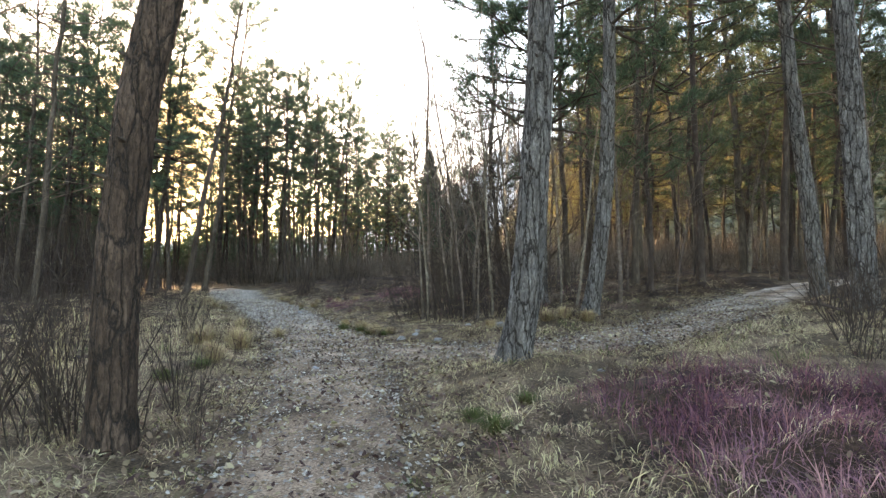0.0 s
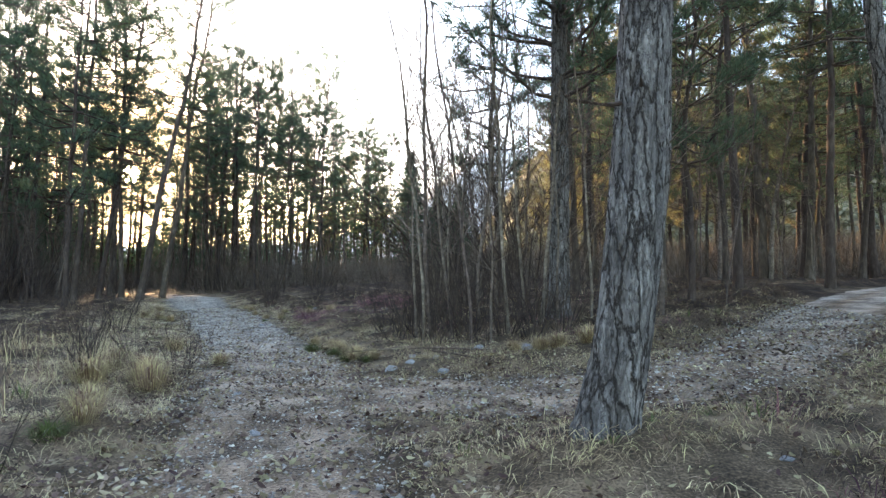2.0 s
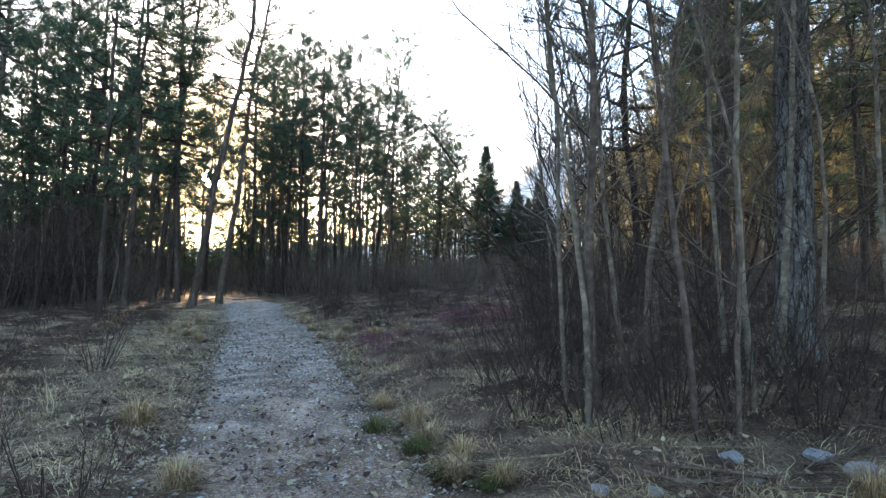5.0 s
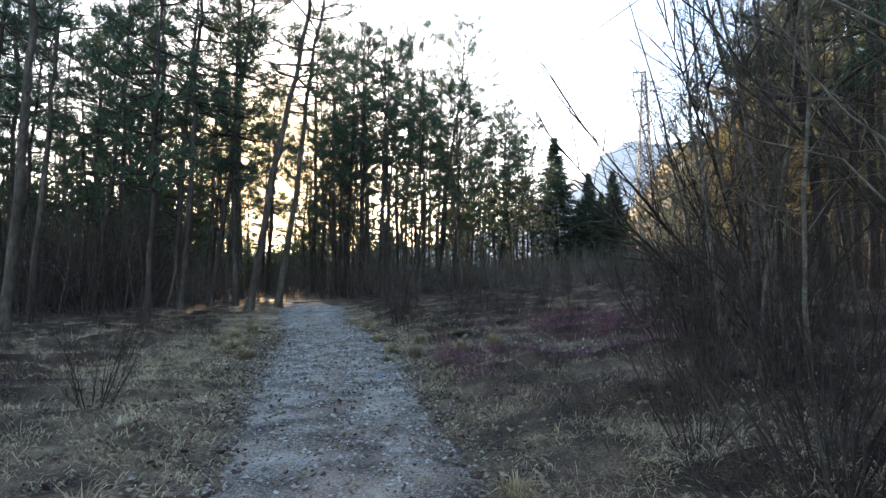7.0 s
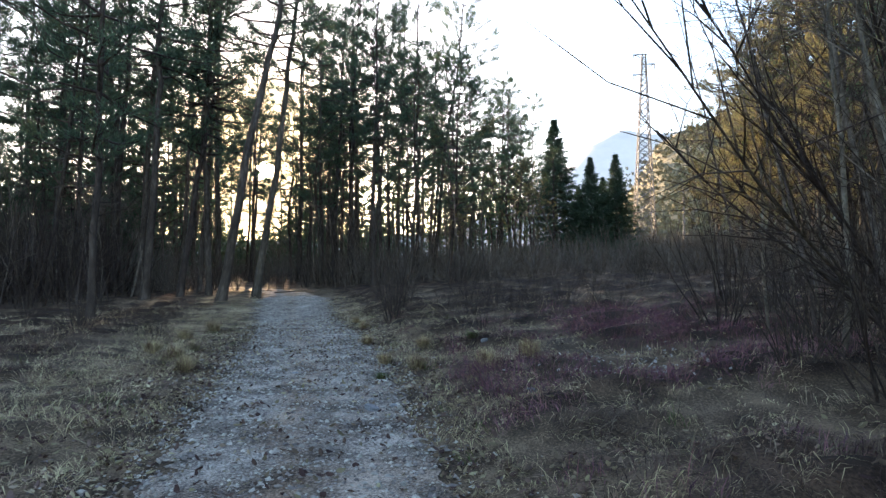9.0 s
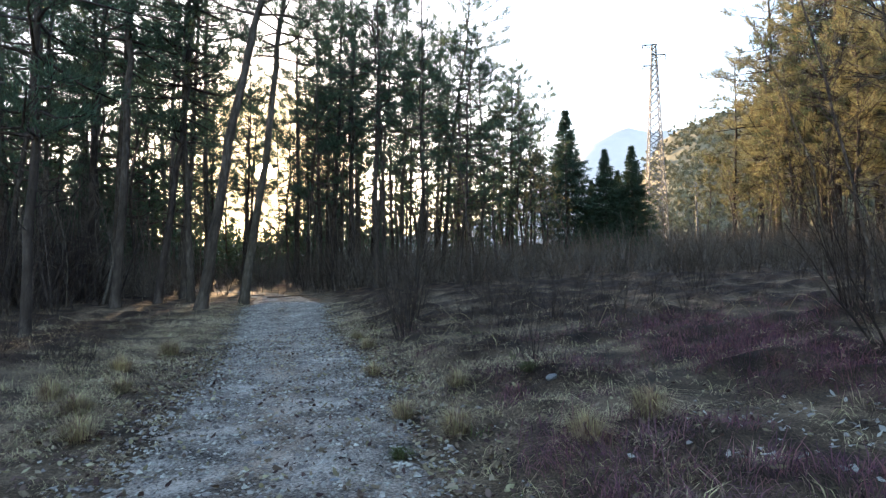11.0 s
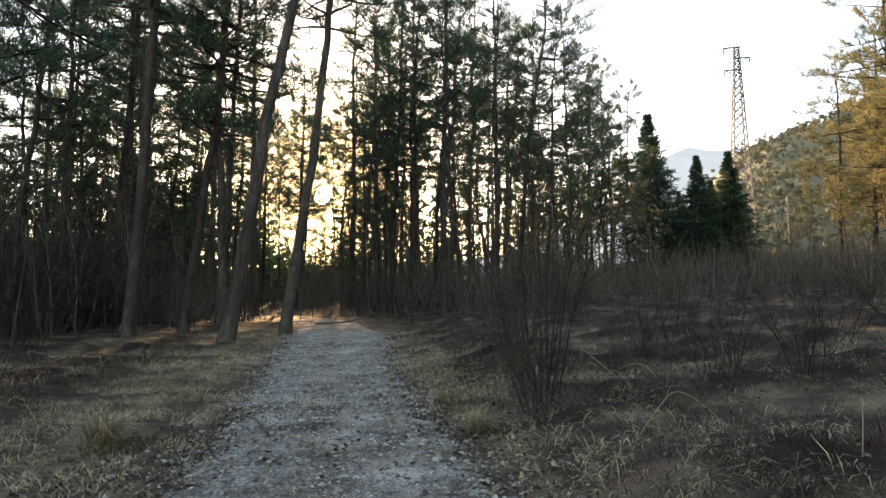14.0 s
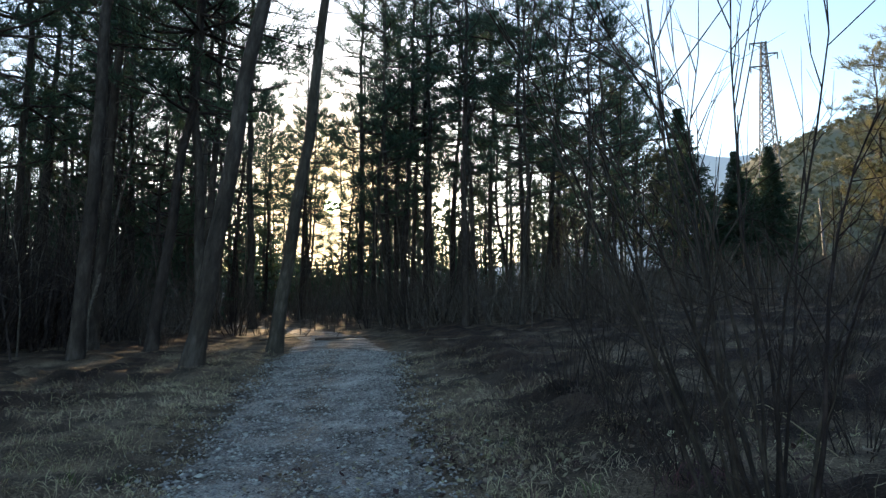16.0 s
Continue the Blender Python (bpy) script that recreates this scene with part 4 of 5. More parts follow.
for x, y in scatter(26, -13, 20, 44, 75, lambda x, y, s: x > 0.10 * (y - 44) or y > 60, 0.9):
    spots[int(rng.integers(0, 4))].append(stand(x, y, rng.uniform(0, 360), rng.uniform(0.4, 0.9), rng.normal(0, 4), rng.normal(0, 4)))
for k in range(16):
    y = 47 + 1.1 * k
    spots[k % 2].append(stand((3.4 + 2.4 * ((k * 0.618) % 1) - 0.541 * y) / 0.841, y, k * 77, 0.62 + 0.03 * (k % 5), 3 * math.sin(k), 2 * math.cos(k)))
for k, kind in enumerate(young):
    plant(kind, spots[k], "thin leafless sapling with fine grey twigs", "tree", "bare saplings")

bush = [shrub(2.4, 12, 61), shrub(1.6, 14, 62, 0.5), shrub(1.1, 12, 63, 0.6, 8, 0.007), shrub(3.7, 19, 67, 0.24, 11, 0.011)]
spots = {k: [] for k in range(4)}
spots[3] += [stand(-10.25, 28.8, 0, 1.0), stand(-2.4, 19.8, 70, 0.9), stand(-1.9, 18.7, 150, 0.8), stand(-2.0, 29.2, 30, 1.0)]
for x, y, k, s in [(-7.25, 25.8, 0, 0.6), (-1.9, 14.4, 1, 1.1), (-1.2, 14.2, 1, 1.0), (-0.4, 14.7, 1, 1.0), (-2.5, 14.6, 1, 0.8), (-1.6, 13.7, 2, 0.9), (-0.8, 13.9, 2, 1.0), (0.1, 14.2, 1, 0.9), (0.7, 14.6, 1, 0.9), (-2.3, 15.6, 1, 1.0), (-1.0, 15.0, 1, 1.1), (0.4, 15.4, 1, 1.0), (-3.0, 16.4, 1, 0.7), (-2.0, 16.8, 1, 1.0), (-12.0, 33, 1, 0.8), (-11.2, 31.4, 2, 1.1), (-10.6, 30.0, 2, 1.0), (-9.6, 16.8, 1, 0.8),
                   (-3.75, 6.3, 0, 0.5), (-6.2, 10.9, 0, 0.5), (-5.9, 11.6, 0, 0.45), (-6.6, 11.3, 0, 0.55), (-7.2, 12.5, 0, 0.6), (-5.2, 11.5, 2, 0.9), (-3.3, 5.6, 2, 1.0), (-4.1, 4.9, 0, 0.8), (-4.6, 5.6, 0, 0.8), (-3.9, 3.9, 0, 0.75), (-4.8, 4.4, 1, 1.0), (-2.6, 4.6, 2, 0.7), (-11.3, 31.8, 0, 0.6),
                   (-2.9, 25.2, 1, 1.2), (-2.6, 19.2, 1, 0.9), (-2.3, 20.6, 1, 1.1), (-2.7, 18.0, 1, 0.7), (-1.7, 17.8, 1, 1.0), (-2.8, 21.6, 1, 0.9), (-1.4, 28.2, 1, 1.2), (-2.4, 22.3, 1, 1.1), (-1.3, 20.6, 1, 1.2), (-16.2, 24.5, 1, 0.9), (-14.2, 24.3, 2, 0.7), (-14.7, 24.5, 2, 0.75), (-13.7, 24.1, 2, 0.6), (-15.2, 24.8, 2, 0.8), (-14.4, 24.9, 2, 0.7), (-3.6, 4.5, 1, 0.8), (-3.9, 4.3, 2, 1.1), (-4.3, 4.2, 1, 0.9), (-3.5, 4.9, 2, 1.0), (-11.6, 33.8, 0, 0.9), (-3.6, 37, 1, 0.9), (-8.4, 29.6, 2, 0.9), (-7.4, 30.4, 2, 1.1), (-6.6, 29.2, 2, 0.9), (-8.0, 31.8, 2, 1.2), (-5.9, 30.8, 2, 1.0), (-9.2, 32.8, 2, 1.1), (-7.0, 32.6, 1, 0.8), (-5.2, 32.2, 2, 1.1), (-4.6, 30.2, 2, 0.9), (-8.8, 34.4, 1, 0.8), (-6.2, 34.0, 2, 1.2), (-9.4, 30.9, 2, 0.8), (7.2, 11.0, 1, 1.1), (6.2, 12.0, 1, 1.0), (7.6, 13, 1, 1.2), (4.6, 8.4, 1, 0.7), (5.2, 9.2, 1, 0.8), (5.9, 10, 1, 0.9), (5.0, 7.6, 2, 1.0), (4.2, 7.4, 2, 0.9), (6.4, 9.2, 1, 0.9)]:
    spots[k].append(stand(x, y, rng.uniform(0, 360), s))
for x, y in scatter(55, -28, -6, 8, 40, lambda x, y, s: s < -4.5, 0.8):
    spots[int(rng.integers(0, 3))].append(stand(x, y, rng.uniform(0, 360), rng.uniform(0.5, 0.95)))
for x, y in scatter(50, -14, 10, 33, 58, lambda x, y, s: s > 2.2, 0.9):
    spots[int(rng.integers(0, 3))].append(stand(x, y, rng.uniform(0, 360), rng.uniform(0.5, 1.0)))
for x, y in scatter(28, -3, 12, 13, 32, lambda x, y, s: s > 4.2 and (x > -2.6 or y > 31), 0.7):
    spots[int(rng.integers(0, 3))].append(stand(x, y, rng.uniform(0, 360), rng.uniform(0.6, 1.1)))
for x, y in scatter(75, -48, -10, 26, 56, lambda x, y, s: left_wood(x, y, s - 1), 0.6):
    spots[int(rng.integers(0, 3))].append(stand(x, y, rng.uniform(0, 360), rng.uniform(0.9, 2.0)))
hazel = shrub(6.4, 11, 71, 0.75, 20, 0.03)
plant(hazel, [stand(-1.1, 22.4, 0, 1.0, -13), stand(0.4, 18.4, 90, 0.9), stand(-0.2, 26, 200, 1.0)], "tall hazel bush of long arching bare stems", "shrub", "bare shrubs")
for k, kind in enumerate(bush):
    plant(kind, spots[k], "leafless brown shrub with many thin stems" if k < 3 else "tall bare shrub of long thin stems beside the path", "shrub", "bare shrubs")

# ---- power line ----


def bar(geo, a, b, w=0.05):
    tube(geo, [a, (np.array(a) + np.array(b)) / 2, b], [w, w, w], 4)


def pylon(h):
    """A slim lattice mast with three short arms."""
    thing = new("pylon")

    def corner(k, z):
        w = 1.35 * (1 - z / h) + 0.27
        return (w * (1, 1, -1, -1)[k], w * (1, -1, -1, 1)[k], z)

    for k in range(4):
        g = Geo()
        bar(g, corner(k, 0), corner(k, h), 0.085)
        part("leg", g, M["steel"], thing)
    z = 0.0
    while z < h - 0.5:
        st = 0.75 + 1.25 * (1 - z / h)
        g = Geo()
        for k in range(4):
            bar(g, corner(k, z), corner((k + 1) % 4, min(h, z + st)), 0.055)
            bar(g, corner((k + 1) % 4, z), corner(k, min(h, z + st)), 0.055)
            bar(g, corner(k, z), corner((k + 1) % 4, z), 0.035)
        part("lattice", g, M["steel"], thing)
        z += st
    for z, side in ((h - 0.1, -1), (h - 1.7, 1), (h - 3.4, -1)):
        g = Geo()
        bar(g, (side * 1.75, 0, z), (-side * 0.5, 0, z), 0.12)
        bar(g, (side * 1.75, 0, z), (side * 0.3, 0, z - 0.6), 0.06)
        arm = part("arm", g, M["steel"], thing)
        g = Geo()
        tube(g, [(side * 1.7, 0, z), (side * 1.7, 0, z - 0.4), (side * 1.7, 0, z - 0.9)], [0.06, 0.11, 0.06], 8)
        part("insulator", g, M["steel"], arm)
    return thing


mast = tagged(pylon(31.6), "grey steel lattice pylon rising above the clearing", "pylon")
mast.matrix_basis = pose(1.5, 113, 4.6, 0, 1.2, 8)
g = Geo()
tube(g, [(0, 0, -1), (0, 0, 5), (0, 0, 10.5)], [0.2, 0.17, 0.13], 10)
tube(g, [(-0.9, 0, 9.8), (0, 0, 9.8), (0.9, 0, 9.8)], [0.06, 0.06, 0.06], 6)
pole = tagged(new("utility_pole", g.mesh("utility_pole", M["steel"])), "pale concrete utility pole beyond the clearing", "pole")
pole.location = (8.2, 118, 4.2)

# ---- fallen branches, bent stems, tussocks ----


def fallen_branch(length, r, seed):
    """A dead branch lying on the ground, with a few broken side twigs."""
    rng = np.random.default_rng(seed)
    thing = new("fallen_branch")
    g = Geo()
    q = wander(rng, (0, 0, r * 1.6), (1, 0, 0), length, 8, 0.07)
    q[:, 2] = r * 1.6 + 0.03 * np.sin(np.linspace(0, 3, 9))
    tube(g, q, np.linspace(r, r * 0.35, 9), 7)
    part("bough", g, M["moss"], thing)
    for k in range(5):
        s, d = along(q, rng.uniform(0.2, 0.95))
        w = wander(rng, s, d / np.linalg.norm(d) + rng.normal(0, 0.6, 3) * (1, 1, 0.4) + np.array([0, 0, 0.25]), length * rng.uniform(0.1, 0.3), 3, 0.15)
        w[:, 2] = np.maximum(w[:, 2], 0.01)
        g = Geo()
        tube(g, w, r * np.array([0.4, 0.3, 0.2, 0.1]), 5)
        part("twig", g, M["moss"], thing)
    return thing


sticks = [(6.4, 13.4, -110, 1.3), (-22.4, 42.6, 20, 1.1), (-20.2, 43.6, -30, 0.9), (-1.5, 12.75, 12, 0.5), (-1.2, 12.9, -25, 0.55), (-0.7, 12.8, 160, 0.5), (-1.0, 13.1, 60, 0.45), (-1.7, 13.1, -60, 0.5),
          (-0.4, 13.2, 30, 0.55), (-2.4, 12.7, 10, 0.27), (-1.9, 12.9, 170, 0.24), (-0.2, 12.9, 80, 0.24), (0.5, 13.5, -15, 0.30), (0.9, 13.8, 140, 0.33), (-0.7, 13.6, 100, 0.30), (-1.3, 13.5, -5, 0.36), (0.0, 13.8, 45, 0.27), (1.4, 13.4, 15, 0.24), (-2.6, 13.5, -35, 0.24), (0.3, 14.3, 75, 0.36), (-0.5, 14.2, 190, 0.36), (-6.2, 24.8, 150, 0.21), (-5.2, 23.1, 40, 0.24), (-4.3, 21.9, 110, 0.24), (-2.1, 13.2, 200, 0.4), (-5.3, 11.8, 40, 0.35), (-12.8, 27.2, 130, 0.4), (1.6, 9.2, 70, 0.3), (-23.6, 41.2, 70, 0.9), (-17.6, 41.8, -10, 0.8)]
dead = fallen_branch(2.6, 0.035, 81)
plant(dead, [pose(x, y, on_ground(x, y) + 0.02, 0, 0, a) @ Matrix.Scale(s, 4) for x, y, a, s in sticks], "dead brown branch lying on the litter", "branch", "fallen branches")


def bent_stem(seed):
    """One arching dry bramble stem."""
    rng = np.random.default_rng(seed)
    f = np.linspace(0, 1, 14)
    g = Geo()
    q = np.stack([f * 0.75 + 0.03 * np.sin(f * 7), 0.08 * np.sin(f * 3), 0.55 * np.sin(f * 2.6) * (1 - 0.25 * f) - 0.03], 1)
    tube(g, q, np.linspace(0.006, 0.002, 14), 5)
    for k in (5, 7, 9, 11):
        w = wander(rng, q[k], rng.normal(0, 1, 3), 0.12, 2, 0.2)
        tube(g, w, [0.003, 0.002, 0.001], 3)
    return g.mesh("bramble_stem", M["grass"])


arcs = [bent_stem(k) for k in range(3)]
for k, (x, y, s) in enumerate([(-9.2, 27.4, 0.9), (-7.7, 26.9, 0.8), (-8.9, 29.8, 1.1), (-6.4, 28.4, 0.9), (-4.4, 28.2, 0.8), (-9.6, 30.6, 1.0), (-5.0, 29.6, 0.9), (-3.2, 29.0, 1.0), (-8.1, 31.6, 0.9)]):
    ob = new("bramble_stem", arcs[k % 3])
    ob.matrix_basis = pose(x, y, on_ground(x, y), 0, 0, k * 97) @ pose(0, 0, 0, 35 * math.sin(k * 2.1), 0, 0) @ Matrix.Scale(s, 4)
    tagged(ob, "pale arching dry bramble stem in the heather", "bramble", "bramble stems")


def tussock(seed, material, length, count):
    """A dense rounded tuft of grass."""
    rng = np.random.default_rng(seed)
    a, f = rng.uniform(0, 6.28, count), np.sqrt(rng.random(count))
    root = np.stack([np.cos(a) * f * 0.12, np.sin(a) * f * 0.12, np.full(count, -0.02)], 1)
    out = np.stack([np.cos(a), np.sin(a), 0 * a], 1) + rng.normal(0, 0.3, (count, 3)) * (1, 1, 0)
    ln = (length * rng.uniform(0.5, 1.2, count))[:, None]
    up = np.array([0, 0, 1.0])
    mid = root + (up * 0.9 + out * 0.35 * f[:, None]) * ln * 0.55
    tip = mid + (up * (0.55 - 0.75 * f[:, None]) + out * (0.25 + 0.5 * f[:, None])) * ln * 0.6
    s = np.stack([-np.sin(a), np.cos(a), 0 * a], 1) * rng.uniform(0.0025, 0.0045, count)[:, None]
    g = Geo()
    g.add(np.stack([root, mid + s, tip, mid - s], 1).reshape(-1, 3), np.arange(count * 4).reshape(-1, 4))
    return g.mesh("grass_tussock", material)


straw = [tussock(k, M["grass"], 0.42, 420) for k in (1, 2)]
lush = [tussock(k, M["green"], 0.26, 320) for k in (3, 4)]
for k, (x, y, s) in enumerate([(-4.9, 10.3, 1.5), (-5.3, 10.9, 1.3), (-5.6, 10.2, 1.4), (-6.1, 11.5, 1.3), (-5.0, 12.4, 0.9), (-6.6, 14.0, 1.1), (-13.2, 24.4, 1.0), (-13.9, 26.2, 1.1), (-9.6, 25.4, 0.8), (-8.3, 23.1, 0.8), (-12.4, 22.6, 1.0), (-4.4, 8.4, 1.0), (-4.9, 9.2, 1.1), (-13.9, 30.9, 0.0), (-10.8, 28.0, 0.9), (-11.6, 29.3, 0.8), (-3.0, 13.4, 0.8), (0.4, 12.7, 1.0), (0.9, 12.9, 1.1), (0.1, 12.5, 0.9), (1.3, 13.2, 1.1), (-0.3, 12.5, 0.8), (-3.4, 13.9, 0.8), (-3.0, 13.0, 0.7), (-2.6, 12.9, 0.7), (-3.7, 14.6, 0.9), (-4.3, 15.4, 0.8), (1.8, 13.0, 1.0), (-8.0, 24.2, 0.8), (-7.6, 22.6, 0.9), (-6.4, 21.9, 0.9), (-5.9, 22.6, 1.0), (-10.9, 21.6, 0.9), (-11.6, 22.2, 0.9), (-12.2, 23.4, 0.8)]):
    if s:
        ob = new("grass_tussock", straw[k % 2])
        ob.matrix_basis = pose(x, y, on_ground(x, y), 0, 0, k * 71) @ Matrix.Scale(s, 4)
        tagged(ob, "rounded tussock of pale dry grass", "grass", "dry grass tussocks")
for k, (x, y, s) in enumerate([(-4.05, 14.3, 1.0), (-3.45, 13.6, 0.9), (-3.1, 13.0, 0.8), (-4.4, 8.0, 1.0), (-4.6, 7.4, 1.0), (-0.3, 5.4, 0.8), (-0.1, 4.9, 0.9), (0.2, 5.9, 0.7), (-7.9, 21.9, 0.6), (-2.7, 12.8, 0.7), (-7.2, 24.6, 0.8)]):
    ob = new("grass_tussock", lush[k % 2])
    ob.matrix_basis = pose(x, y, on_ground(x, y), 0, 0, k * 53) @ Matrix.Scale(s, 4)
    tagged(ob, "small green tuft of grass at the path edge", "grass", "green grass tufts")

# ---- stones and ground cover ----


def stone(geo, x, y, z, s, rng):
    v = np.array([(1, 0, 0), (-1, 0, 0), (0, 1, 0), (0, -1, 0), (0, 0, 1), (0, 0, -1)], float)
    v = v * s * rng.uniform(0.6, 1.25, (6, 1)) * np.array([1.2, 1.0, 0.6]) + rng.normal(0, s * 0.15, (6, 3))
    a = rng.uniform(0, 6.28)
    v = v @ np.array([[math.cos(a), -math.sin(a), 0], [math.sin(a), math.cos(a), 0], [0, 0, 1]])
    geo.add(v + (x, y, z), tris=[(0, 2, 4), (2, 1, 4), (1, 3, 4), (3, 0, 4), (2, 0, 5), (1, 2, 5), (3, 1, 5), (0, 3, 5)])


def boulder(seed):
    """An angular lump of rock with worn corners."""
    rng = np.random.default_rng(seed)
    bm = bmesh.new()
    bmesh.ops.create_icosphere(bm, subdivisions=3, radius=1.0)
    cuts = [Vector(rng.normal(0, 1, 3)).normalized() for _ in range(13)]
    depth = rng.uniform(0.5, 0.8, 13)
    for v in bm.verts:
        for c, e in zip(cuts, depth):
            over = v.co.dot(c) - e
            if over > 0:
                v.co -= c * over
        v.co *= 1 + 0.07 * noise.noise(v.co * 3.1 + Vector((seed, 0, 0))) + 0.03 * noise.noise(v.co * 9 + Vector((0, seed, 0)))
        v.co.x *= 1.25
        v.co.z *= 0.72
    me = bpy.data.meshes.new("rock")
    bm.to_mesh(me)
    bm.free()
    me.materials.append(M["rock"])
    return me


lumps = [boulder(k) for k in range(5)]
ROCKS = [(-0.1, 12.95, 0.14), (-2.15, 11.9, 0.1), (-1.9, 12.2, 0.08), (-1.37, 11.65, 0.085), (-0.85, 13.0, 0.09), (-3.75, 10.2, 0.06), (-4.4, 13.2, 0.045), (-0.85, 13.4, 0.1),
         (-0.2, 13.5, 0.11), (-1.93, 12.6, 0.075), (-4.45, 12.9, 0.05), (-3.95, 12.8, 0.055), (-4.05, 12.6, 0.04), (-3.8, 13.3, 0.045), (-1.55, 12.7, 0.07),
         (-6.85, 24.0, 0.07), (-7.32, 20.15, 0.1), (-7.15, 20.4, 0.06), (-7.5, 20.6, 0.05), (-5.65, 20.65, 0.07), (-9.32, 19.62, 0.05), (-2.85, 8.5, 0.065), (1.15, 7.3, 0.05), (-9.3, 22.0, 0.05), (-8.2, 21.3, 0.04), (-0.5, 9.2, 0.045), (1.2, 10.2, 0.05), (2.6, 11.9, 0.06), (3.0, 12.6, 0.06)]
for k, (x, y, s) in enumerate(ROCKS):
    ob = new("rock", lumps[k % 5])
    ob.matrix_basis = pose(x, y, on_ground(x, y) + s * 0.2, 0, 0, k * 67) @ Matrix.Scale(s, 4)
    tagged(ob, "pale grey angular rock lying at the path edge", "rock", "loose rocks")

rng = np.random.default_rng(21)


def spread_points(n, x0, x1, y0, y1):
    x, y = rng.uniform(x0, x1, n), rng.uniform(y0, y1, n)
    d, side, hw = to_line(x, y, PATH, PATH_HALF)
    d2, _, hw2 = to_line(x, y, FORK, FORK_HALF)
    return x, y, np.minimum(d - hw, d2 - hw2), d * side


def blades(name, material, at, length, width, lean, label, category):
    """Bent, tapering blades, each rooted in the ground; those of a clump lean together."""
    x, y, size, comb = at
    n = len(x)
    z = height(x, y) - 0.01
    a = comb + rng.normal(0, 0.85, n)
    ln = length * size * rng.uniform(0.5, 1.3, n)
    w = width * rng.uniform(0.7, 1.3, n)
    tilt = np.abs(rng.normal(lean, 0.35, n))
    dx, dy = np.cos(a), np.sin(a)
    root = np.stack([x, y, z], 1)
    up = np.stack([dx * np.sin(tilt * 0.6), dy * np.sin(tilt * 0.6), np.cos(tilt * 0.6)], 1)
    up2 = np.stack([dx * np.sin(tilt * 1.4), dy * np.sin(tilt * 1.4), np.cos(np.minimum(tilt * 1.4, 1.75))], 1)
    turn = rng.uniform(-1, 1, n)
    s = np.stack([-dy + turn * dx, dx + turn * dy, 0 * dx], 1) * w[:, None]
    mid = root + up * ln[:, None] * 0.45
    tip = mid + up2 * ln[:, None] * 0.55
    g = Geo()
    g.add(np.stack([root, mid + s, tip, mid - s], 1).reshape(-1, 3), np.arange(n * 4).reshape(-1, 4))
    return tagged(new(name, g.mesh(name, material)), label, category, kind="stuff")


# loose gravel on both tracks
g = Geo()
x, y, d, s = spread_points(430000, -20, 7, 1.5, 39)
keep = (rng.random(len(x)) < np.exp(-np.maximum(d, 0) / 0.22)) & (d < 0.8)
x, y = x[keep], y[keep]
z = height(x, y) + 0.018
size = 0.008 * np.exp(rng.normal(0.15, 0.5, len(x))) * (1.0 + 0.5 * smooth(12, 20, y))
for a, b, c, e in zip(x, y, z, size):
    stone(g, a, b, c, min(e, 0.034), rng)
tagged(new("gravel", g.mesh("gravel", M["stone"], False)), "loose grey gravel strewn over the path", "gravel", kind="stuff")


def clumps(n, blades_each, radius, x0, x1, y0, y1, keep):
    """Blades gathered in clumps where keep(x, y, d, s) gives a chance for them."""
    x, y, d, s = spread_points(n, x0, x1, y0, y1)
    near = np.exp(-np.maximum(d, 0) / 7) * np.where(y > 34, 0.5, 1)
    ok = rng.random(n) < keep(x, y, d, s) * near
    x, y, d = x[ok], y[ok], d[ok]
    size, comb = rng.uniform(0.5, 1.45, len(x)) * (0.62 + 0.38 * smooth(0, 0.9, d)), rng.uniform(0, 6.28, len(x))
    x, y, size, comb = (np.repeat(v, blades_each) for v in (x, y, size, comb))
    f, a = np.sqrt(rng.random(len(x))), rng.uniform(0, 6.28, len(x))
    r = radius * f * (0.5 + 0.6 * size)
    return x + r * np.cos(a), y + r * np.sin(a), size * (1.2 - 0.5 * f * f), comb


at = clumps(34000, 28, 0.16, -22, 8, 1.0, 38, lambda x, y, d, s: (d > 0.04 + 0.12 * wave(x, y, 0.6)) * (0.7 + 0.3 * smooth(0, 0.5, d)) * (1 - 0.7 * heathy(x, y, s)) * (1 - 0.6 * smooth(2.6, 4.2, s) * smooth(12.8, 14.2, y)) * (wave(x, y, 1.9, 6) + 0.7 * wave(x, y, 0.6) > -0.45))
blades("dry_grass", M["grass"], at, 0.2, 0.0027, 1.4, "matted straw-coloured dry grass beside the path", "grass")
at = clumps(3600, 16, 0.09, -16, 8, 1.0, 32, lambda x, y, d, s: (d > 0.0) * (d < 3.5) * (wave(x, y, 1.7, 4) + 0.6 * wave(x, y, 0.5, 8) > 0.4) * (1 - heathy(x, y, s)))
blades("green_grass", M["green"], at, 0.16, 0.0042, 0.8, "low green grass tufts at the path edge", "grass")
at = clumps(26000, 30, 0.2, -20, 8, 1.0, 40, lambda x, y, d, s: (d > 0.45) * np.clip(1.6 * heathy(x, y, s) + 0.25 * smooth(2.6, 4.2, s) * smooth(12.8, 14.2, y), 0, 1) * (wave(x, y, 1.3, 2) > -0.7) * (1 - mauve(x, y)))
blades("brown_heath", M["heath"], at, 0.22, 0.003, 1.0, "withered brown heath growing in low clumps", "heath")
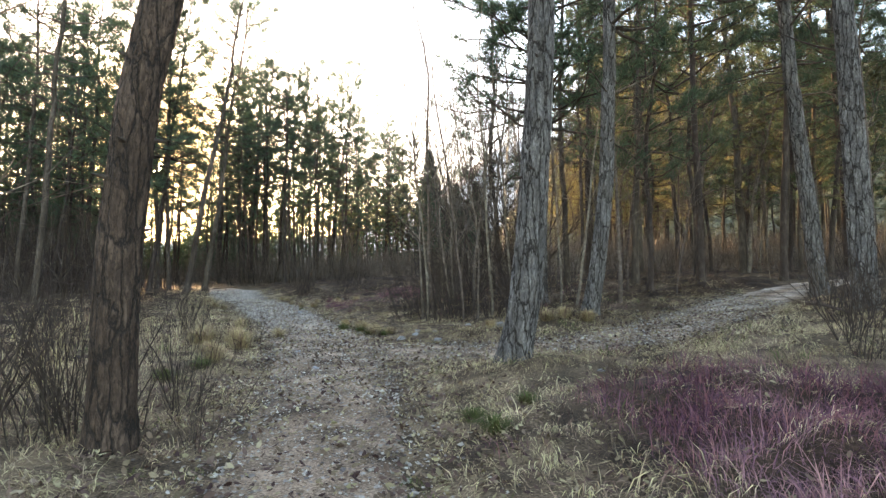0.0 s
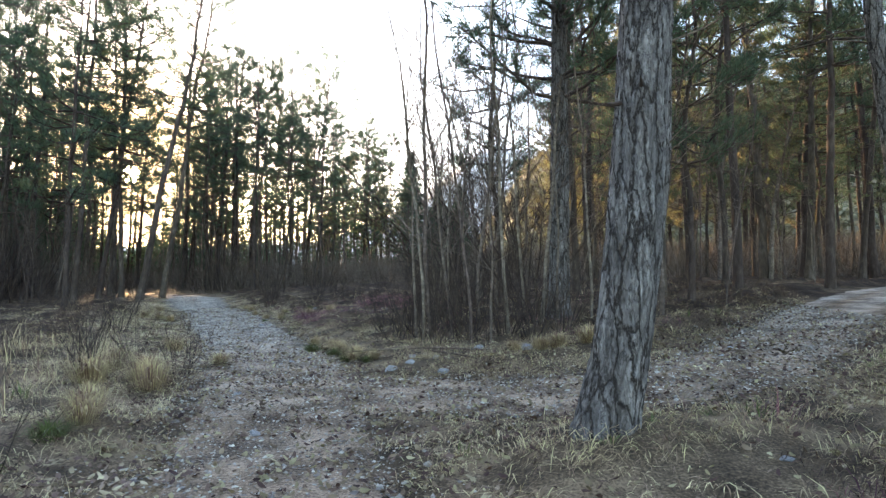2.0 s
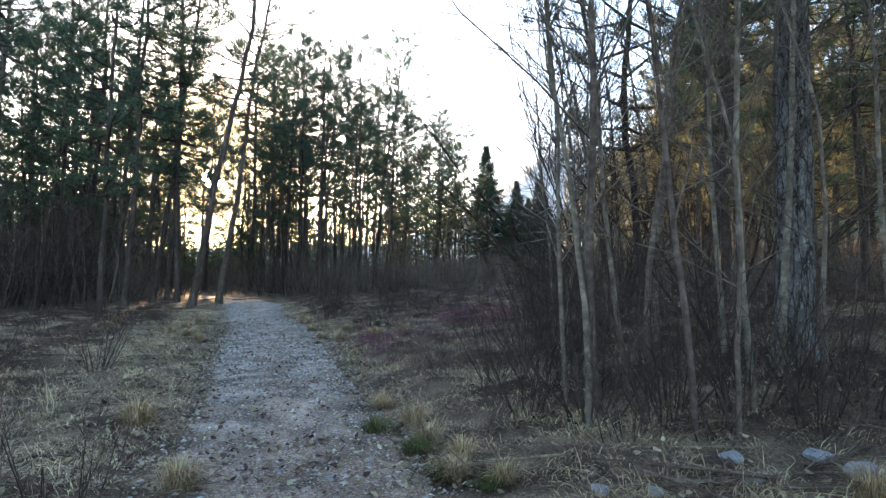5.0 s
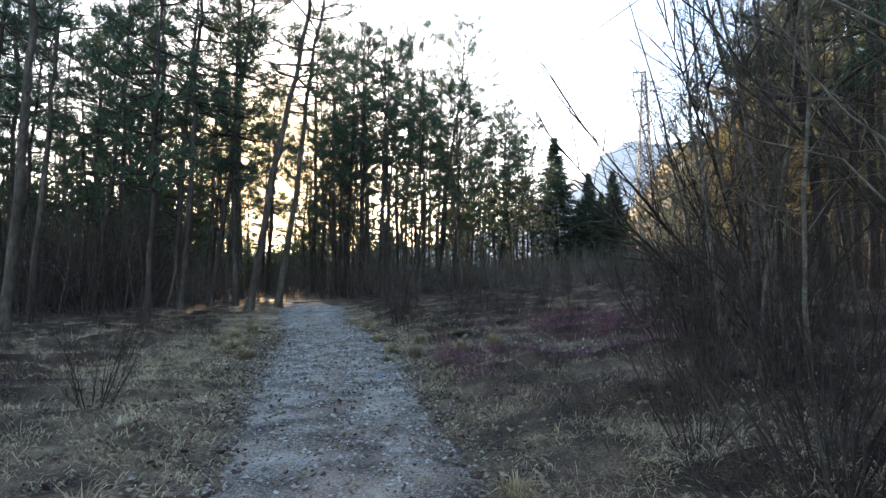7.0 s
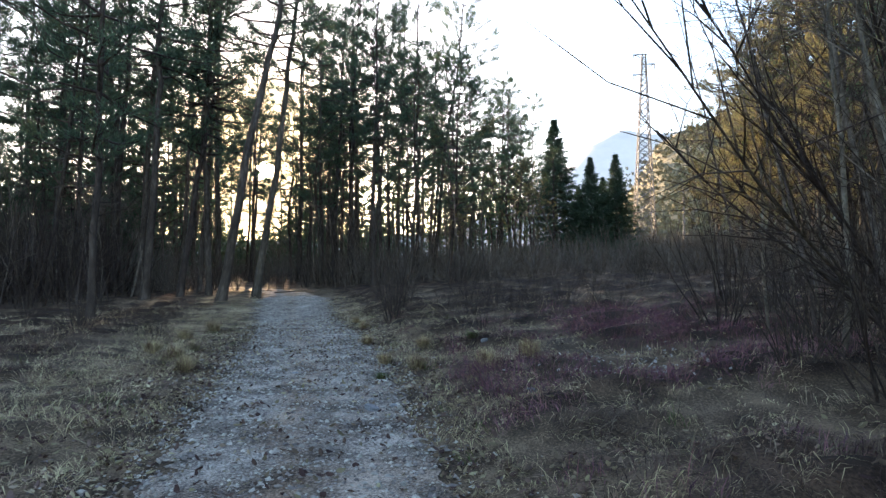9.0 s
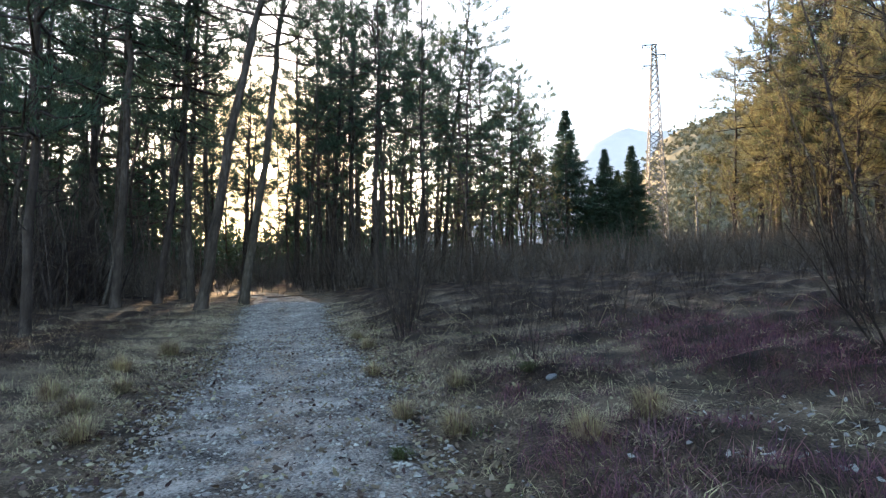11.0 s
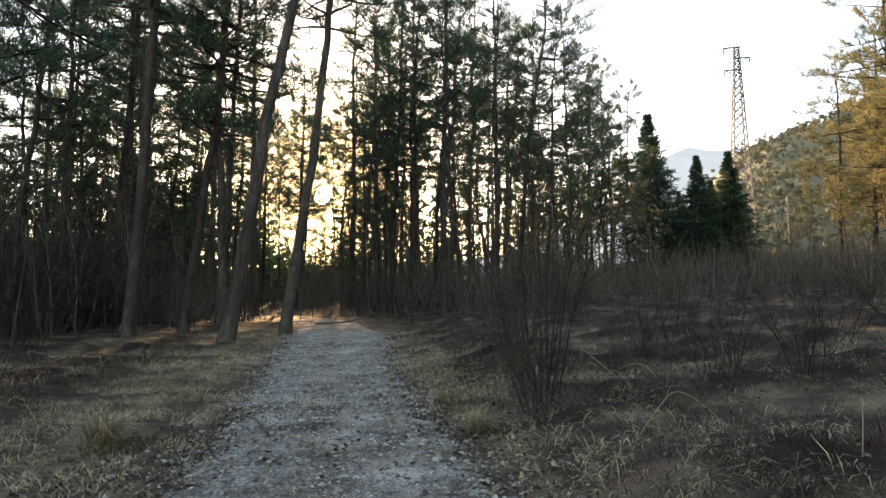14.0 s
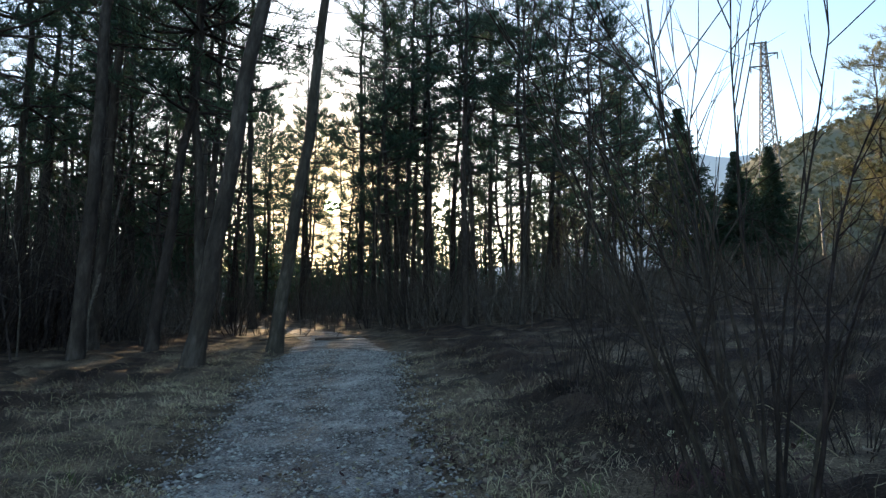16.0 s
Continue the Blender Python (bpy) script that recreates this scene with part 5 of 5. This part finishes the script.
at = clumps(22000, 38, 0.2, -12, 5, 1.0, 34, lambda x, y, d, s: (d > 0.45) * np.clip(2.2 * heathy(x, y, s), 0, 1) * mauve(x, y))
blades("heather", M["heather"], at, 0.21, 0.0027, 0.9, "mauve flowering heather growing in low clumps", "heather")
at = clumps(900, 14, 0.2, -12, -3, 5, 15, lambda x, y, d, s: (s < -2.4) * (s > -6) * (wave(x, y, 2.1, 2) > 0.1))
blades("tall_grass", M["grass"], at, 0.5, 0.0032, 0.35, "tall pale dry grass in loose stands", "grass")

# fallen leaves


def leaves(name, material, x, y, small, large, label):
    """Curled leaves, each two bent halves, lying loosely on the ground."""
    n = len(x)
    z = height(x, y) + rng.uniform(0.02, 0.05, n)
    a, ln = rng.uniform(0, 6.28, n), rng.uniform(small, large, n)
    u = np.stack([np.cos(a), np.sin(a), rng.normal(0, 0.3, n)], 1) * ln[:, None]
    w = np.stack([-np.sin(a), np.cos(a), rng.normal(0, 0.4, n)], 1) * ln[:, None] * 0.5
    p = np.stack([x, y, z], 1)
    lift = np.array([0, 0, 0.012])
    g = Geo()
    b = np.arange(n)[:, None] * 6
    g.add(np.stack([p - u, p - u * 0.2 + w, p + u * 0.5 + w * 0.8, p + u + lift, p + u * 0.5 - w * 0.8 + lift, p - u * 0.2 - w], 1).reshape(-1, 3),
          np.concatenate([b + np.array([0, 1, 4, 5]), b + np.array([1, 2, 3, 4])]))
    return tagged(new(name, g.mesh(name, material, False)), label, "leaves", kind="stuff")


x, y, d, s = spread_points(150000, -14, 7, 1.2, 32)
keep = (rng.random(len(x)) < np.where(d < 0, np.where(y < 14, 0.55, 0.22), np.where(d < 1.2, 0.8, 0.4)) * np.exp(-np.maximum(d, 0) / 4)) & ((wave(x, y, 2.6, 9) > -0.3) | (d < 0.6))
leaves("dead_leaves", M["leaf"], x[keep], y[keep], 0.018, 0.042, "curled brown dead leaves strewn over the ground")
x, y = rng.normal(-4.3, 0.6, 170), rng.normal(22.3, 0.6, 170)
leaves("pale_leaves", M["leaf_pale"], x, y, 0.02, 0.042, "pale bleached leaves lying in the heather")
